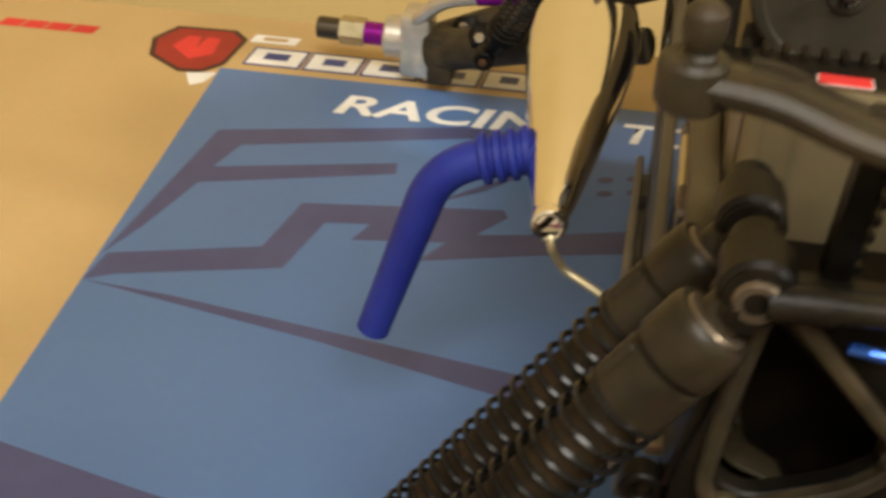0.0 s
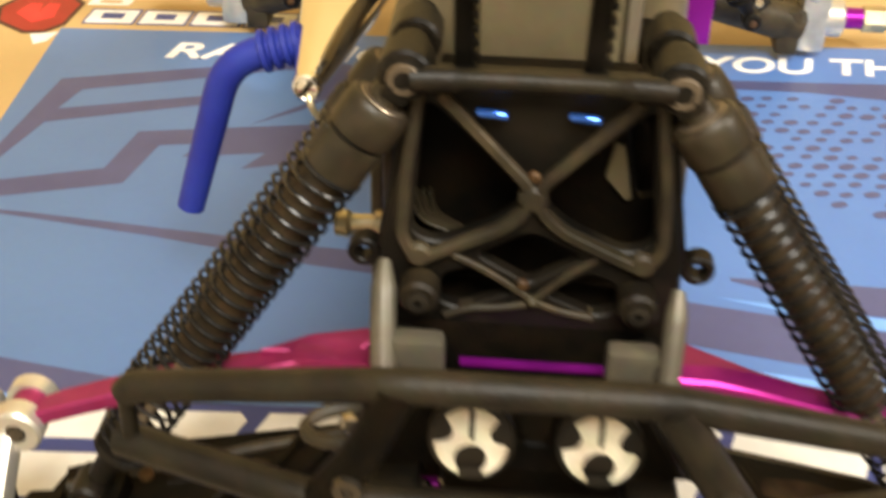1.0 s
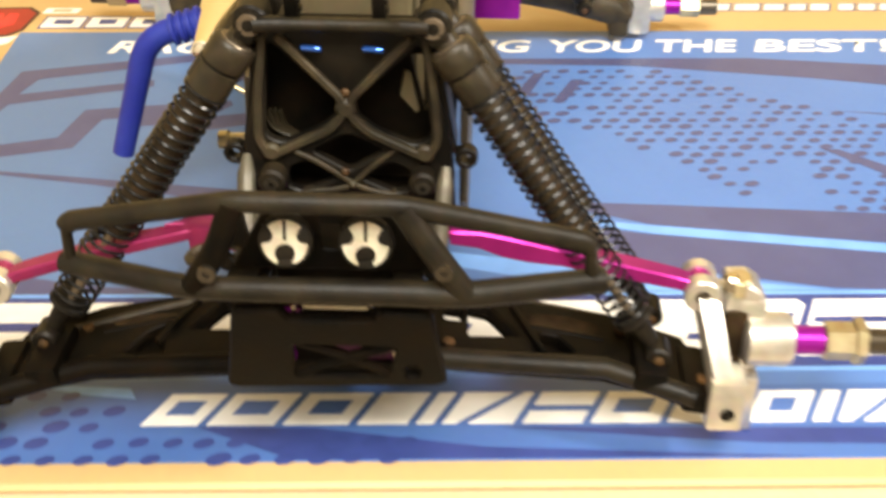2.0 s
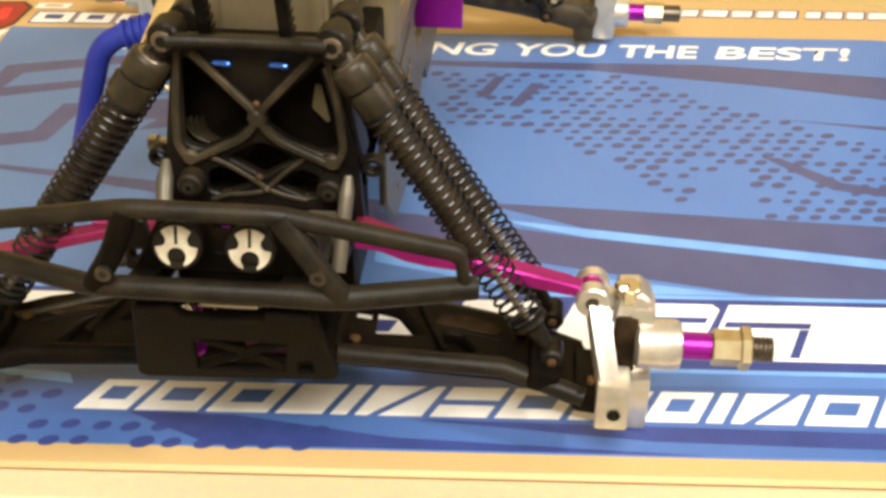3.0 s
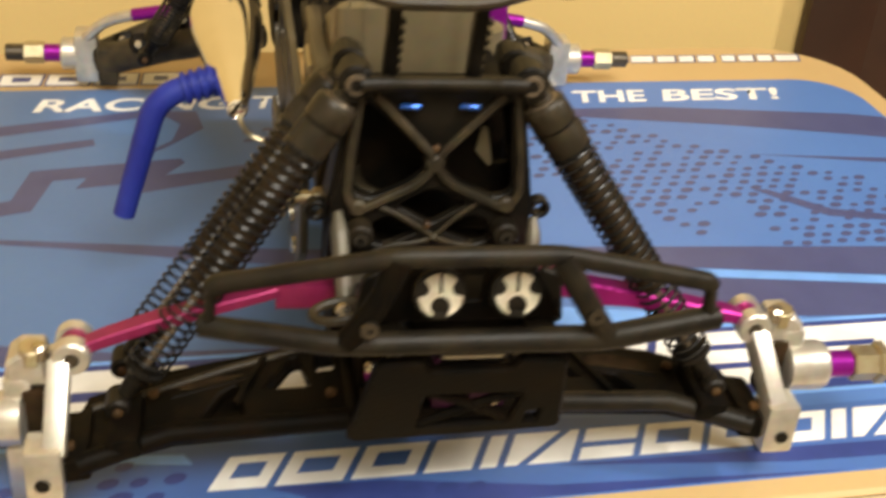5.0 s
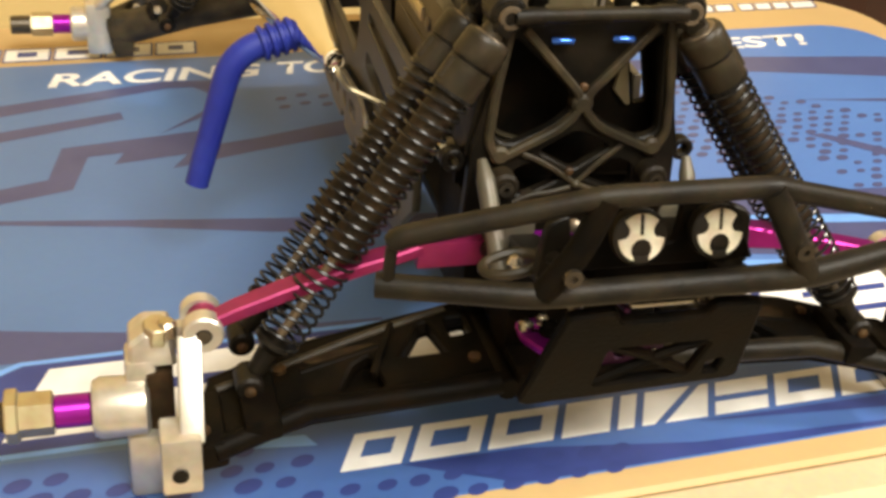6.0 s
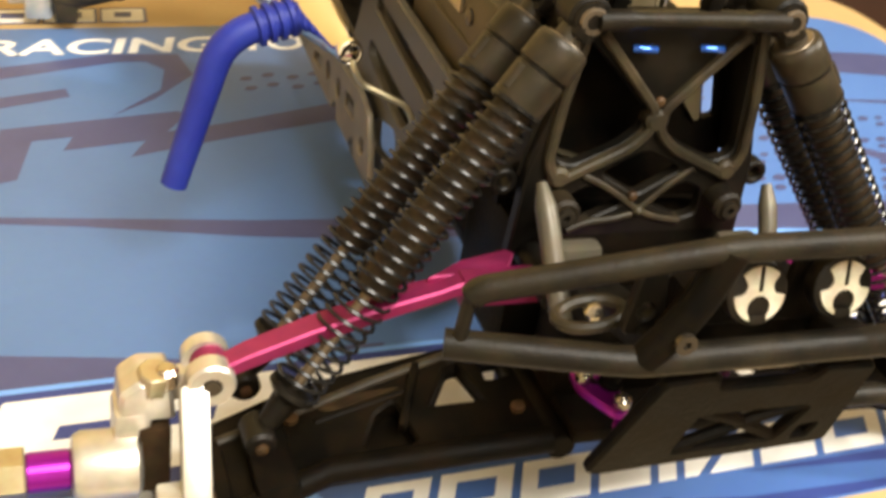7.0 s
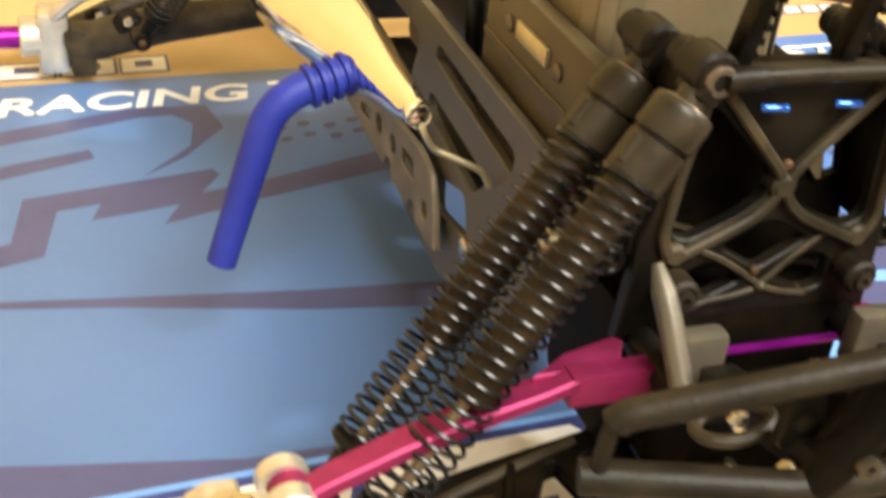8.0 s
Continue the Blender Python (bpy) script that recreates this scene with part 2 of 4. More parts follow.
def bent(points, radius, steps=5):
    """The line through points with its corners rounded."""
    pts = [Vector(p) for p in points]
    out = [pts[0]]
    for a, b, c in zip(pts, pts[1:], pts[2:]):
        cut = min(radius, (a - b).length * 0.45, (c - b).length * 0.45)
        p, q = b + (a - b).normalized() * cut, b + (c - b).normalized() * cut
        for k in range(steps + 1):
            f = k / steps
            out.append(p * (1 - f) ** 2 + b * 2 * f * (1 - f) + q * f * f)
    out.append(pts[-1])
    return out


def sweep(bm, points, radius, seg=12, flat=1.0):
    """A round bar along points; radius is one number or one a point."""
    pts = [Vector(p) for p in points]
    radii = radius if isinstance(radius, (list, tuple)) else [radius] * len(pts)
    up, rings = Vector((0.31, 0.2, 0.93)), []
    for k, p in enumerate(pts):
        way = (pts[min(k + 1, len(pts) - 1)] - pts[max(k - 1, 0)]).normalized()
        side = (up - way * up.dot(way)).normalized()
        up = side
        other = way.cross(side)
        rings.append([bm.verts.new(p + radii[k] * (side * math.cos(2 * math.pi * j / seg) + other * flat * math.sin(2 * math.pi * j / seg))) for j in range(seg)])
    for lo, hi in zip(rings, rings[1:]):
        for j in range(seg):
            bm.faces.new((lo[j], lo[(j + 1) % seg], hi[(j + 1) % seg], hi[j]))
    bm.faces.new(rings[0][::-1])
    bm.faces.new(rings[-1])
    return bm


def slab(bm, outline, holes, thick, m, bevel=0.0):
    """A flat plate in the xy plane of m, thick along its z, cut by holes."""
    b = bmesh.new()
    for loop in (outline, *holes):
        vs = [b.verts.new((x, y, 0)) for x, y in loop]
        for k in range(len(vs)):
            b.edges.new((vs[k], vs[(k + 1) % len(vs)]))
    bmesh.ops.triangle_fill(b, use_beauty=True, use_dissolve=False, edges=b.edges[:])
    done = bmesh.ops.extrude_face_region(b, geom=b.faces[:])
    for g in done["geom"]:
        if isinstance(g, bmesh.types.BMVert):
            g.co.z += thick
    bmesh.ops.recalc_face_normals(b, faces=b.faces[:])
    if bevel:
        sharp = [e for e in b.edges if len(e.link_faces) == 2 and e.calc_face_angle() > 0.6]
        bmesh.ops.bevel(b, geom=sharp, offset=bevel, segments=1, affect="EDGES")
    return merge(bm, b, m)


def strip(bm, points, width, deep, m, bevel=0.05):
    """A flat bar of width along points in the xy plane of m, deep along its z."""
    pts = [Vector((*p, 0)) for p in points]
    left, right = [], []
    for k, p in enumerate(pts):
        way = (pts[min(k + 1, len(pts) - 1)] - pts[max(k - 1, 0)]).normalized()
        off = Vector((-way.y, way.x, 0)) * width / 2
        left.append((p + off)[:2]), right.append((p - off)[:2])
    return slab(bm, left + right[::-1], [], deep, m, bevel)


def coil(bm, a, b, radius, wire, turns, seg=6, steps=18):
    m, length = along(a, b), (Vector(b) - Vector(a)).length
    n = int(turns * steps)
    pts = [m @ Vector((radius * math.cos(2 * math.pi * k / steps), radius * math.sin(2 * math.pi * k / steps), length * k / n)) for k in range(n + 1)]
    return sweep(bm, pts, wire, seg)


def eased(points, radius, steps=4):
    """A closed outline with its corners rounded."""
    out, n = [], len(points)
    for k in range(n):
        a, b, c = (Vector((*points[(k + d) % n], 0)) for d in (-1, 0, 1))
        cut = min(radius, (a - b).length * 0.48, (c - b).length * 0.48)
        p, q = b + (a - b).normalized() * cut, b + (c - b).normalized() * cut
        for j in range(steps + 1):
            f = j / steps
            out.append((p * (1 - f) ** 2 + b * 2 * f * (1 - f) + q * f * f)[:2])
    return out


def ngon(r, n=24, cx=0.0, cy=0.0):
    return [(cx + r * math.cos(2 * math.pi * k / n), cy + r * math.sin(2 * math.pi * k / n)) for k in range(n)]


def mesh_of(name, bm, mat, angle=35):
    for v in bm.verts:
        v.co *= CM
    bmesh.ops.recalc_face_normals(bm, faces=bm.faces[:])
    data = bpy.data.meshes.new(name)
    bm.to_mesh(data)
    bm.free()
    data.materials.append(mat)
    data.polygons.foreach_set("use_smooth", [True] * len(data.polygons))
    data.set_sharp_from_angle(angle=radians(angle))
    return data


def part(name, bm, mat, parent=None, label="", angle=35):
    ob = new(name, mesh_of(name, bm, mat, angle))
    ob.parent = parent
    return tagged(ob, label)


def thing(name, label, category, at=(0, 0, 0), group="", kind=""):
    ob = new(name)
    ob.empty_display_size = 0.02
    ob.location = Vector(at) * CM
    return tagged(ob, label, category, group, kind)


UPRIGHT = Matrix(((1, 0, 0, 0), (0, 0, -1, 0), (0, 1, 0, 0), (0, 0, 0, 1)))   # plate's xy -> world xz, its z -> world -y


def facing(y):
    """A pose for plates that stand across the truck: their x is x, their y is z, and they grow towards the front."""
    return Matrix.Translation((0, y, 0)) @ UPRIGHT

# ---------------------------------------------------------------- the room
ROOM = dict(x0=-170, x1=150, y0=-230, y1=47, z0=-74, z1=160)


def wall(name, centre, size, mat, label, category="wall"):
    ob = part(name, box(fresh(), centre, size, 0), mat)
    return tagged(ob, label, category, kind="structure")


xm, ym, zm = (ROOM["x0"] + ROOM["x1"]) / 2, (ROOM["y0"] + ROOM["y1"]) / 2, (ROOM["z0"] + ROOM["z1"]) / 2
xs, ys, zs = ROOM["x1"] - ROOM["x0"], ROOM["y1"] - ROOM["y0"], ROOM["z1"] - ROOM["z0"]
wall("wall_north", (xm, ROOM["y1"] + 5, zm), (xs + 20, 10, zs), WALL, "cream painted wall behind the table")
wall("wall_south", (xm, ROOM["y0"] - 5, zm), (xs + 20, 10, zs), SIDE_WALL, "unseen wall, made pale to bounce light")
wall("wall_west", (ROOM["x0"] - 5, ym, zm), (10, ys, zs), SIDE_WALL, "unseen side wall, made pale to bounce light")
wall("wall_east", (ROOM["x1"] + 5, ym, zm), (10, ys, zs), DIM_WALL, "unseen side wall, made dark brown to darken reflections")
wall("floor", (xm, ym, ROOM["z0"] - 5), (xs + 20, ys + 20, 10), CARPET, "beige carpeted floor under the table", "floor")
wall("ceiling", (xm, ym, ROOM["z1"] + 5), (xs + 20, ys + 20, 10), CEILING, "white painted ceiling", "ceiling")

# housing for the added overhead source
lamp = thing("added_overhead_lamp", "added wide round overhead lamp, unseen source", "lamp", (20, -110, 160))
part("lamp_base", lathe(fresh(), [(56, -2.4), (57, -2.2), (57, -0.2), (56, 0)], Matrix(), 40), WHITE_PLASTIC, lamp)
# body of the added glint source, out of view
added_glint_lamp = thing("added_glint_lamp", "added small lamp on the side wall, unseen, for glints", "lamp", (150, -35, 105))
part("back_plate", lathe(fresh(), [(5, 0), (5.5, -0.3), (5.5, -1.5), (4.5, -1.8)], Matrix.Rotation(radians(90), 4, "Y"), 24), WHITE_PLASTIC, added_glint_lamp)
part("shade", lathe(fresh(), [(3.0, -2), (8.5, -12.0), (9.0, -14.5)], Matrix.Rotation(radians(90), 4, "Y"), 28, False), WHITE_PLASTIC, added_glint_lamp)

door = thing("door", "dark-stained wooden door set in the cream wall", "door", (0, 0, -74), kind="structure")
part("door_leaf", box(fresh(), (76, 46.6, 102), (72, 0.7, 204), 0.2), BROWN, door)
part("door_frame", box(fresh(), (37.4, 46.3, 104), (5.2, 1.3, 208), 0.25), BROWN, door)

# ---------------------------------------------------------------- table and mat
TURN = radians(3.2)
ON_MAT = Matrix.Rotation(TURN, 4, "Z")


def rounded(u0, v0, u1, v1, r, n=8):
    out = []
    for cu, cv, start in ((u1 - r, v1 - r, 0), (u0 + r, v1 - r, 90), (u0 + r, v0 + r, 180), (u1 - r, v0 + r, 270)):
        for k in range(n + 1):
            a = radians(start + 90 * k / n)
            out.append((cu + r * math.cos(a), cv + r * math.sin(a)))
    return out


table = thing("table", "pale wooden table with a rounded front edge", "table", (0, 0, -74))
top = slab(fresh(), rounded(-62, -5.5, 36.5, 39.4, 6), [], 2.4, ON_MAT @ Matrix.Translation((0, 0, 74 - 2.8)), 0.5)
part("tabletop", top, WOOD, table)
for u in (-56, 29):
    for v in (0, 33):
        p = ON_MAT @ Vector((u, v, 0))
        part("leg", box(fresh(), (p.x, p.y, 35.6), (4.5, 4.5, 71.2), 0.4), WOOD, table)

mat_thing = thing("pit_mat", "blue and tan printed rubber pit mat with rounded corners", "mat", (0, 0, -0.4))
part("border", slab(fresh(), rounded(-40, -3.8, 36, 39.0, 6.0), [], 0.36, ON_MAT, 0.16), MAT_TAN, mat_thing, "tan border of the mat")


def printed(name, outline, mat, height, label="", holes=()):
    """A flat print on the mat, at a height in hundredths of a millimetre over the mat's face."""
    z = 0.36 + height * 0.004
    return part(name, slab(fresh(), outline, holes, 0.006, ON_MAT @ Matrix.Translation((0, 0, z))), mat, mat_thing, label)


def panel_edge():
    out = rounded(-20.9, -2.7, 34.4, 33.4, 3.6)
    square = [(-20.9, 33.4), (-20.9, -2.7)]
    return out[:9] + square + out[27:]


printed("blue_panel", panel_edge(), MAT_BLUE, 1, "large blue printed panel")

# prints on the mat: (u, v) run along and across it
printed("streak", [(-20.8, 19.0), (-19.4, 28.1), (-9.7, 30.4), (-6.6, 30.2), (-6.3, 28.0), (-8.4, 25.7), (-10.4, 24.3), (-8.0, 26.6), (-7.5, 28.6), (-8.2, 29.5), (-9.5, 29.5),
                   (-18.2, 27.1), (-18.8, 25.3), (-12.0, 27.0), (-11.9, 26.2), (-19.0, 24.1), (-20.0, 20.9)], MAT_DARK, 2, "slate-grey streaked print")
printed("streak", [(-20.85, 17.5), (-20.6, 19.1), (-15.6, 20.5), (-14.9, 23.5), (-7.6, 24.5), (-7.4, 24.0), (-8.4, 22.7), (-5.9, 23.2), (-0.9, 24.6), (2.5, 25.5), (2.5, 24.0), (-1.1, 23.0), (-6.3, 21.8),
                   (-10.2, 20.7), (-9.4, 22.0), (-12.7, 21.5), (-12.2, 22.6), (-13.8, 22.4), (-14.6, 19.4), (-19.9, 18.0)], MAT_DARK, 2, "slate-grey zigzag print")
printed("streak", [(-20.85, 17.5), (-17.7, 17.2), (-6.4, 15.4), (-1.0, 14.8), (3.0, 14.3), (3.0, 13.0), (-2.0, 13.4), (-6.8, 14.3), (-12.6, 15.8)], MAT_DARK, 2)
printed("streak", [(-20.85, 10.0), (-15.8, 8.75), (-10.4, 7.6), (-4.0, 7.3), (-4.0, 7.05), (-20.85, 7.1)], MAT_DARK, 2)
printed("streak", [(8.1, 14.2), (12.6, 13.9), (27.3, 12.7), (34.3, 12.2), (34.3, 8.6), (26.4, 10.0), (12.4, 12.2), (8.1, 14.0)], MAT_DARK, 3)
printed("streak", [(1.5, 13.4), (4.7, 13.1), (7.3, 12.5), (12.4, 11.4), (26.2, 9.2), (34.3, 7.9), (34.3, 6.9), (25.4, 6.9), (19.1, 7.3), (12.1, 8.9), (4.8, 10.7), (1.5, 11.5)], MAT_DARK, 3)
printed("streak", [(3.0, 10.2), (9.7, 8.8), (19.0, 7.2), (10.0, 7.2), (3.0, 9.2)], MAT_LIGHT, 2, "light blue streak")
printed("streak", [(7.5, 13.0), (12.5, 12.1), (26.4, 9.9), (34.3, 8.5), (34.3, 8.0), (26.2, 9.25), (12.4, 11.45)], MAT_LIGHT, 4)
printed("streak", [(4.0, 29.6), (14.1, 29.6), (20.6, 29.6), (32.1, 28.1), (34.3, 27.5), (34.3, 24.4), (31.2, 25.2), (23.3, 27.0), (14.0, 28.6), (4.0, 29.0)], MAT_DARK, 2)
printed("streak", [(23.7, 23.1), (30.3, 22.3), (34.3, 21.9), (34.3, 21.2), (30.2, 21.8)], MAT_DARK, 2)
printed("streak", [(21.8, 19.0), (22.6, 19.0), (25.2, 16.7), (29.0, 15.6), (29.0, 15.0), (24.6, 16.0)], MAT_DARK, 3)
printed("streak", [(9.1, 24.2), (9.8, 24.2), (11.1, 26.9), (10.4, 26.9)], MAT_DARK, 3)
printed("streak", [(7.3, 25.1), (8.0, 25.1), (9.0, 27.7), (8.4, 27.7)], MAT_DARK, 3)
printed("streak", [(-20.85, 1.9), (-9.0, 1.6), (2.0, 1.75), (14.0, 1.2), (34.3, 1.5), (34.3, -1.9), (33.2, -2.55), (-20.85, -2.65)], MAT_DEEP, 2, "deep blue band along the front")
printed("streak", [(-12.0, 1.5), (-8.2, 1.2), (-7.9, 0.6), (-10.0, 0.9)], MAT_LIGHT, 3)
printed("streak", [(-5.5, -0.9), (-1.3, -1.0), (4.5, -2.0), (16.0, -2.6), (-2.0, -2.6)], MAT_NAVY, 3, "navy wedge")
printed("streak", [(5.0, -1.0), (24.0, -1.2), (34.0, -2.0), (34.0, -2.3), (14.0, -1.9)], MAT_NAVY, 3)

DOT_FIELD = [(4.6, 28.6), (15.0, 28.3), (20.0, 25.0), (26.0, 21.6), (34.0, 17.0), (34.0, 13.2), (20.6, 13.4), (21.2, 18.8), (18.6, 17.5), (17.0, 14.2), (14.6, 18.0), (10.4, 21.4), (5.6, 21.6)]


def inside(u, v, poly):
    odd = False
    for (a, b), (c, d) in zip(poly, poly[1:] + poly[:1]):
        if (b > v) != (d > v) and u < a + (v - b) / (d - b) * (c - a):
            odd = not odd
    return odd


def dot_shape(ink):
    return mesh_of("dot", slab(fresh(), [(0.33 * math.cos(a) + 0.10 * math.sin(a), 0.25 * math.sin(a)) for a in (2 * math.pi * k / 12 for k in range(12))], [], 0.006, Matrix()), ink)


dot_mesh, navy_dot, chance = dot_shape(MAT_DARK), dot_shape(MAT_NAVY), random.Random(5)


def dot(u, v, size, data=dot_mesh):
    ob = new("dot", data)
    ob.parent = mat_thing
    ob.matrix_basis = ON_MAT @ Matrix.Translation((u * CM, v * CM, (0.36 + 5 * 0.004) * CM)) @ Matrix.Diagonal((size, size, 1, 1))


for row in range(22):
    for col in range(34):
        u, v = 4.6 + col * 1.0 + (row % 2) * 0.5, 28.6 - row * 0.72
        if inside(u, v, DOT_FIELD) and chance.random() < 0.86:
            dot(u + chance.uniform(-0.08, 0.08), v + chance.uniform(-0.06, 0.06), chance.uniform(0.7, 1.12))
for row in range(5):
    for col in range(20):
        u, v = -19.5 + col * 1.15 + (row % 2) * 0.6, 0.75 - row * 0.82
        if u < 3.5 - row * 0.3 and not (-8.2 < u and v > -1.2) and chance.random() < 0.85:
            dot(u + chance.uniform(-0.1, 0.1), v + chance.uniform(-0.06, 0.06), chance.uniform(0.95, 1.35), navy_dot)
for k in range(12):
    dot(-4 + 1.1 * (k % 6), 27.4 - 1.0 * (k // 6) + 0.3 * (k % 2), 0.9)

# big white brand shapes across the mat, in a navy and pale blue surround
printed("surround", [(-18.6, 2.0), (33.6, 2.0), (34.3, 2.6), (34.3, 6.8), (33.6, 7.1), (-17.0, 7.1), (-18.2, 6.5)], MAT_LIGHT, 4, "pale blue outline")
printed("surround", [(-18.3, 2.25), (33.4, 2.25), (34.0, 2.7), (34.0, 6.6), (33.4, 6.85), (-16.9, 6.85), (-17.9, 6.3)], MAT_NAVY, 5, "navy surround")
LOW, HIGH, SLANT = 2.85, 6.5, 0.43


def brand_shape(u0, u1, *slots):
    """A white slanted block between u0 and u1 along its foot; slots are cut through it."""
    at = lambda u, v: (u + (v - LOW) * SLANT, v)
    holes = [[at(a, c), at(b, c), at(b, d), at(a, d)] for a, b, c, d in slots]
    printed("brand_shape", [at(u0, LOW), at(u1, LOW), at(u1 + 0.1, HIGH - 0.35), at(u1 - 0.3, HIGH), at(u0, HIGH)], MAT_WHITE, 6, "white slanted brand shape", holes)


brand_shape(-17.6, -9.2, (-15.6, -11.0, 4.6, 5.2))
brand_shape(-8.6, -1.9, (-5.2, -2.75, 3.2, 3.8))
brand_shape(-1.4, 5.0, (0.2, 3.4, 4.2, 5.0))
brand_shape(5.5, 9.6)
brand_shape(10.1, 16.1, (12.0, 15.9, 5.2, 5.6), (12.0, 15.9, 3.9, 4.3))
brand_shape(16.5, 25.2, (16.7, 20.2, 4.95, 5.35), (19.8, 20.2, 3.05, 4.9))
brand_shape(25.7, 32.0, (27.4, 30.4, 4.2, 5.0))


def block(u0, u1, v0, v1, mat, height, hole=0.0, slant=0.36, label="", cut="hole"):
    """A slanted block with a slot inside it or a notch from its side or foot."""
    at = lambda u, v: (u + (v - v0) * slant, v)
    a, b, holes = v0 + (v1 - v0) * 0.33, v1 - (v1 - v0) * 0.22, []
    outline = [at(u0, v0), at(u1, v0), at(u1, v1), at(u0, v1)]
    if hole and cut == "hole":
        holes = [[at(u0 + hole, a), at(u1 - hole, a), at(u1 - hole, b), at(u0 + hole, b)]]
    elif hole and cut == "split":
        printed("brand_shape", [at(u0, v0), at(u0 + hole * 0.7, v0), at(u1 - hole * 1.1, v1), at(u0, v1)], mat, height, label)
        outline = [at(u0 + hole * 1.3, v0), at(u1, v0), at(u1, v1), at(u1 - hole * 0.5, v1)]
    elif hole and cut == "bars":
        mid = (v0 + v1) / 2
        printed("brand_shape", [at(u0, v0), at(u1, v0), at(u1, mid - 0.18), at(u0, mid - 0.18)], mat, height, label)
        outline = [at(u0, mid + 0.12), at(u1, mid + 0.12), at(u1, v1), at(u0, v1)]
    return printed("brand_shape", outline, mat, height, label, holes)


# the row along the front edge: plain slanted shapes
cuts = iter(("hole", "hole", "hole", "hole", "hole", "split", "bars", "hole", "hole", "hole", "hole", "split", "hole", "hole", "hole", "hole", "split"))
u = -7.5
for w, hole in ((2.0, 0.55), (2.35, 0.6), (2.3, 0.6), (1.75, 0), (0.62, 0), (2.5, 0.75), (2.1, 0.5), (2.4, 0.6), (2.5, 0.75), (2.0, 0.6), (0.62, 0), (2.4, 0.75), (2.3, 0.6), (0.45, 0), (2.0, 0.6), (2.2, 0.6), (2.8, 0.8)):
    block(u, u + w, -0.85, 0.85, MAT_WHITE, 7, hole * 0.9, 0.52, "white slanted brand shape", next(cuts))
    u += w + 0.3


def word(text, u0, u1, v0, v1, mat, height):
    """A word in the built-in font, fitted between u0 and u1."""
    curve = bpy.data.curves.new("lettering", "FONT")
    curve.body, curve.offset, curve.shear = text, 0.026, 0.22
    tmp = new("lettering", curve)
    bpy.context.view_layer.update()
    data = bpy.data.meshes.new_from_object(tmp.evaluated_get(bpy.context.evaluated_depsgraph_get()))
    bpy.data.objects.remove(tmp)
    xs_, ys_ = [v.co.x for v in data.vertices], [v.co.y for v in data.vertices]
    for v in data.vertices:
        v.co = ON_MAT @ Vector(((u0 + (v.co.x - min(xs_)) / (max(xs_) - min(xs_)) * (u1 - u0)) * CM, (v0 + (v.co.y - min(ys_)) / (max(ys_) - min(ys_)) * (v1 - v0)) * CM, (0.36 + 0.004 * height + 0.006) * CM))
    data.materials.clear()
    data.materials.append(mat)
    ob = new("lettering", data)
    ob.parent = mat_thing
    return tagged(ob, "white printed word")


for text, a, b in (("RACING", -15.3, -4.3), ("TO", -3.4, -0.2), ("BRING", 0.6, 8.6), ("YOU", 9.6, 15.0), ("THE", 15.7, 20.4), ("BEST!", 21.1, 29.2)):
    word(text, a, b, 30.4, 32.1, MAT_WHITE, 6)

# prints on the tan border
hexagon = [(-24.6, 35.6), (-23.9, 37.0), (-21.3, 37.1), (-20.6, 36.3), (-20.9, 33.8), (-21.6, 32.9), (-22.6, 32.8), (-24.2, 34.0)]
mid_u, mid_v = -22.5, 35.2
printed("emblem", [(mid_u + (a - mid_u) * 1.06, mid_v + (b - mid_v) * 1.06) for a, b in hexagon], MAROON, 3, "dark rim of a red emblem")
printed("emblem", [(mid_u + (a - mid_u) * 0.93, mid_v + (b - mid_v) * 0.93) for a, b in hexagon], DARK_RED, 4, "red emblem")
printed("emblem", [(-23.6, 35.0), (-23.2, 36.2), (-22.6, 36.2), (-22.5, 35.0), (-22.3, 36.2), (-21.7, 36.2), (-21.6, 34.6), (-22.5, 33.9)], RED, 5, "bright red plain shape in the emblem")
printed("emblem", [(-22.2, 32.6), (-20.9, 32.9), (-21.2, 31.9), (-21.7, 31.5)], MAT_WHITE, 4)
u = -20.0
for w in (2.3, 2.2, 2.3, 2.3, 2.0):
    block(u - 0.12, u + w + 0.12, 33.95, 35.75, MAT_NAVY, 3, 0, 0.1, "dark edge of a brand shape")
    block(u, u + w, 34.1, 35.6, MAT_WHITE, 4, 0.6, 0.1, "white brand shape")
    u += w + 0.35
block(-20.4, -18.3, 36.2, 37.0, MAT_WHITE, 4, 0.5, 0.2)
u = 19.9
for w in (1.0, 1.5, 1.2, 1.0, 1.1, 0.9, 1.0, 1.0, 1.6):
    block(u - 0.1, u + w + 0.1, 36.35, 37.6, MAT_DARK, 3, 0, 0.3)
    block(u, u + w, 36.5, 37.45, MAT_WHITE, 4, 0, 0.3, "white brand shape")
    u += w + (0.6 if w == 1.1 else 0.32)
for a, b in ((-32.0, -31.0), (-30.9, -29.9), (-29.8, -28.7), (-28.6, -27.5)):
    block(a, b, 35.4, 36.2, RED, 3, 0, 0.2, "red printed bar")

# ---------------------------------------------------------------- the truck
truck = thing("model_truck", "black radio-controlled monster truck without wheels, purple suspension arms, chrome exhaust", "model car", (0, 0, 0))


def P(name, bm, mat, label="", parent=None, angle=35):
    return part(name, bm, mat, parent or truck, label, angle)


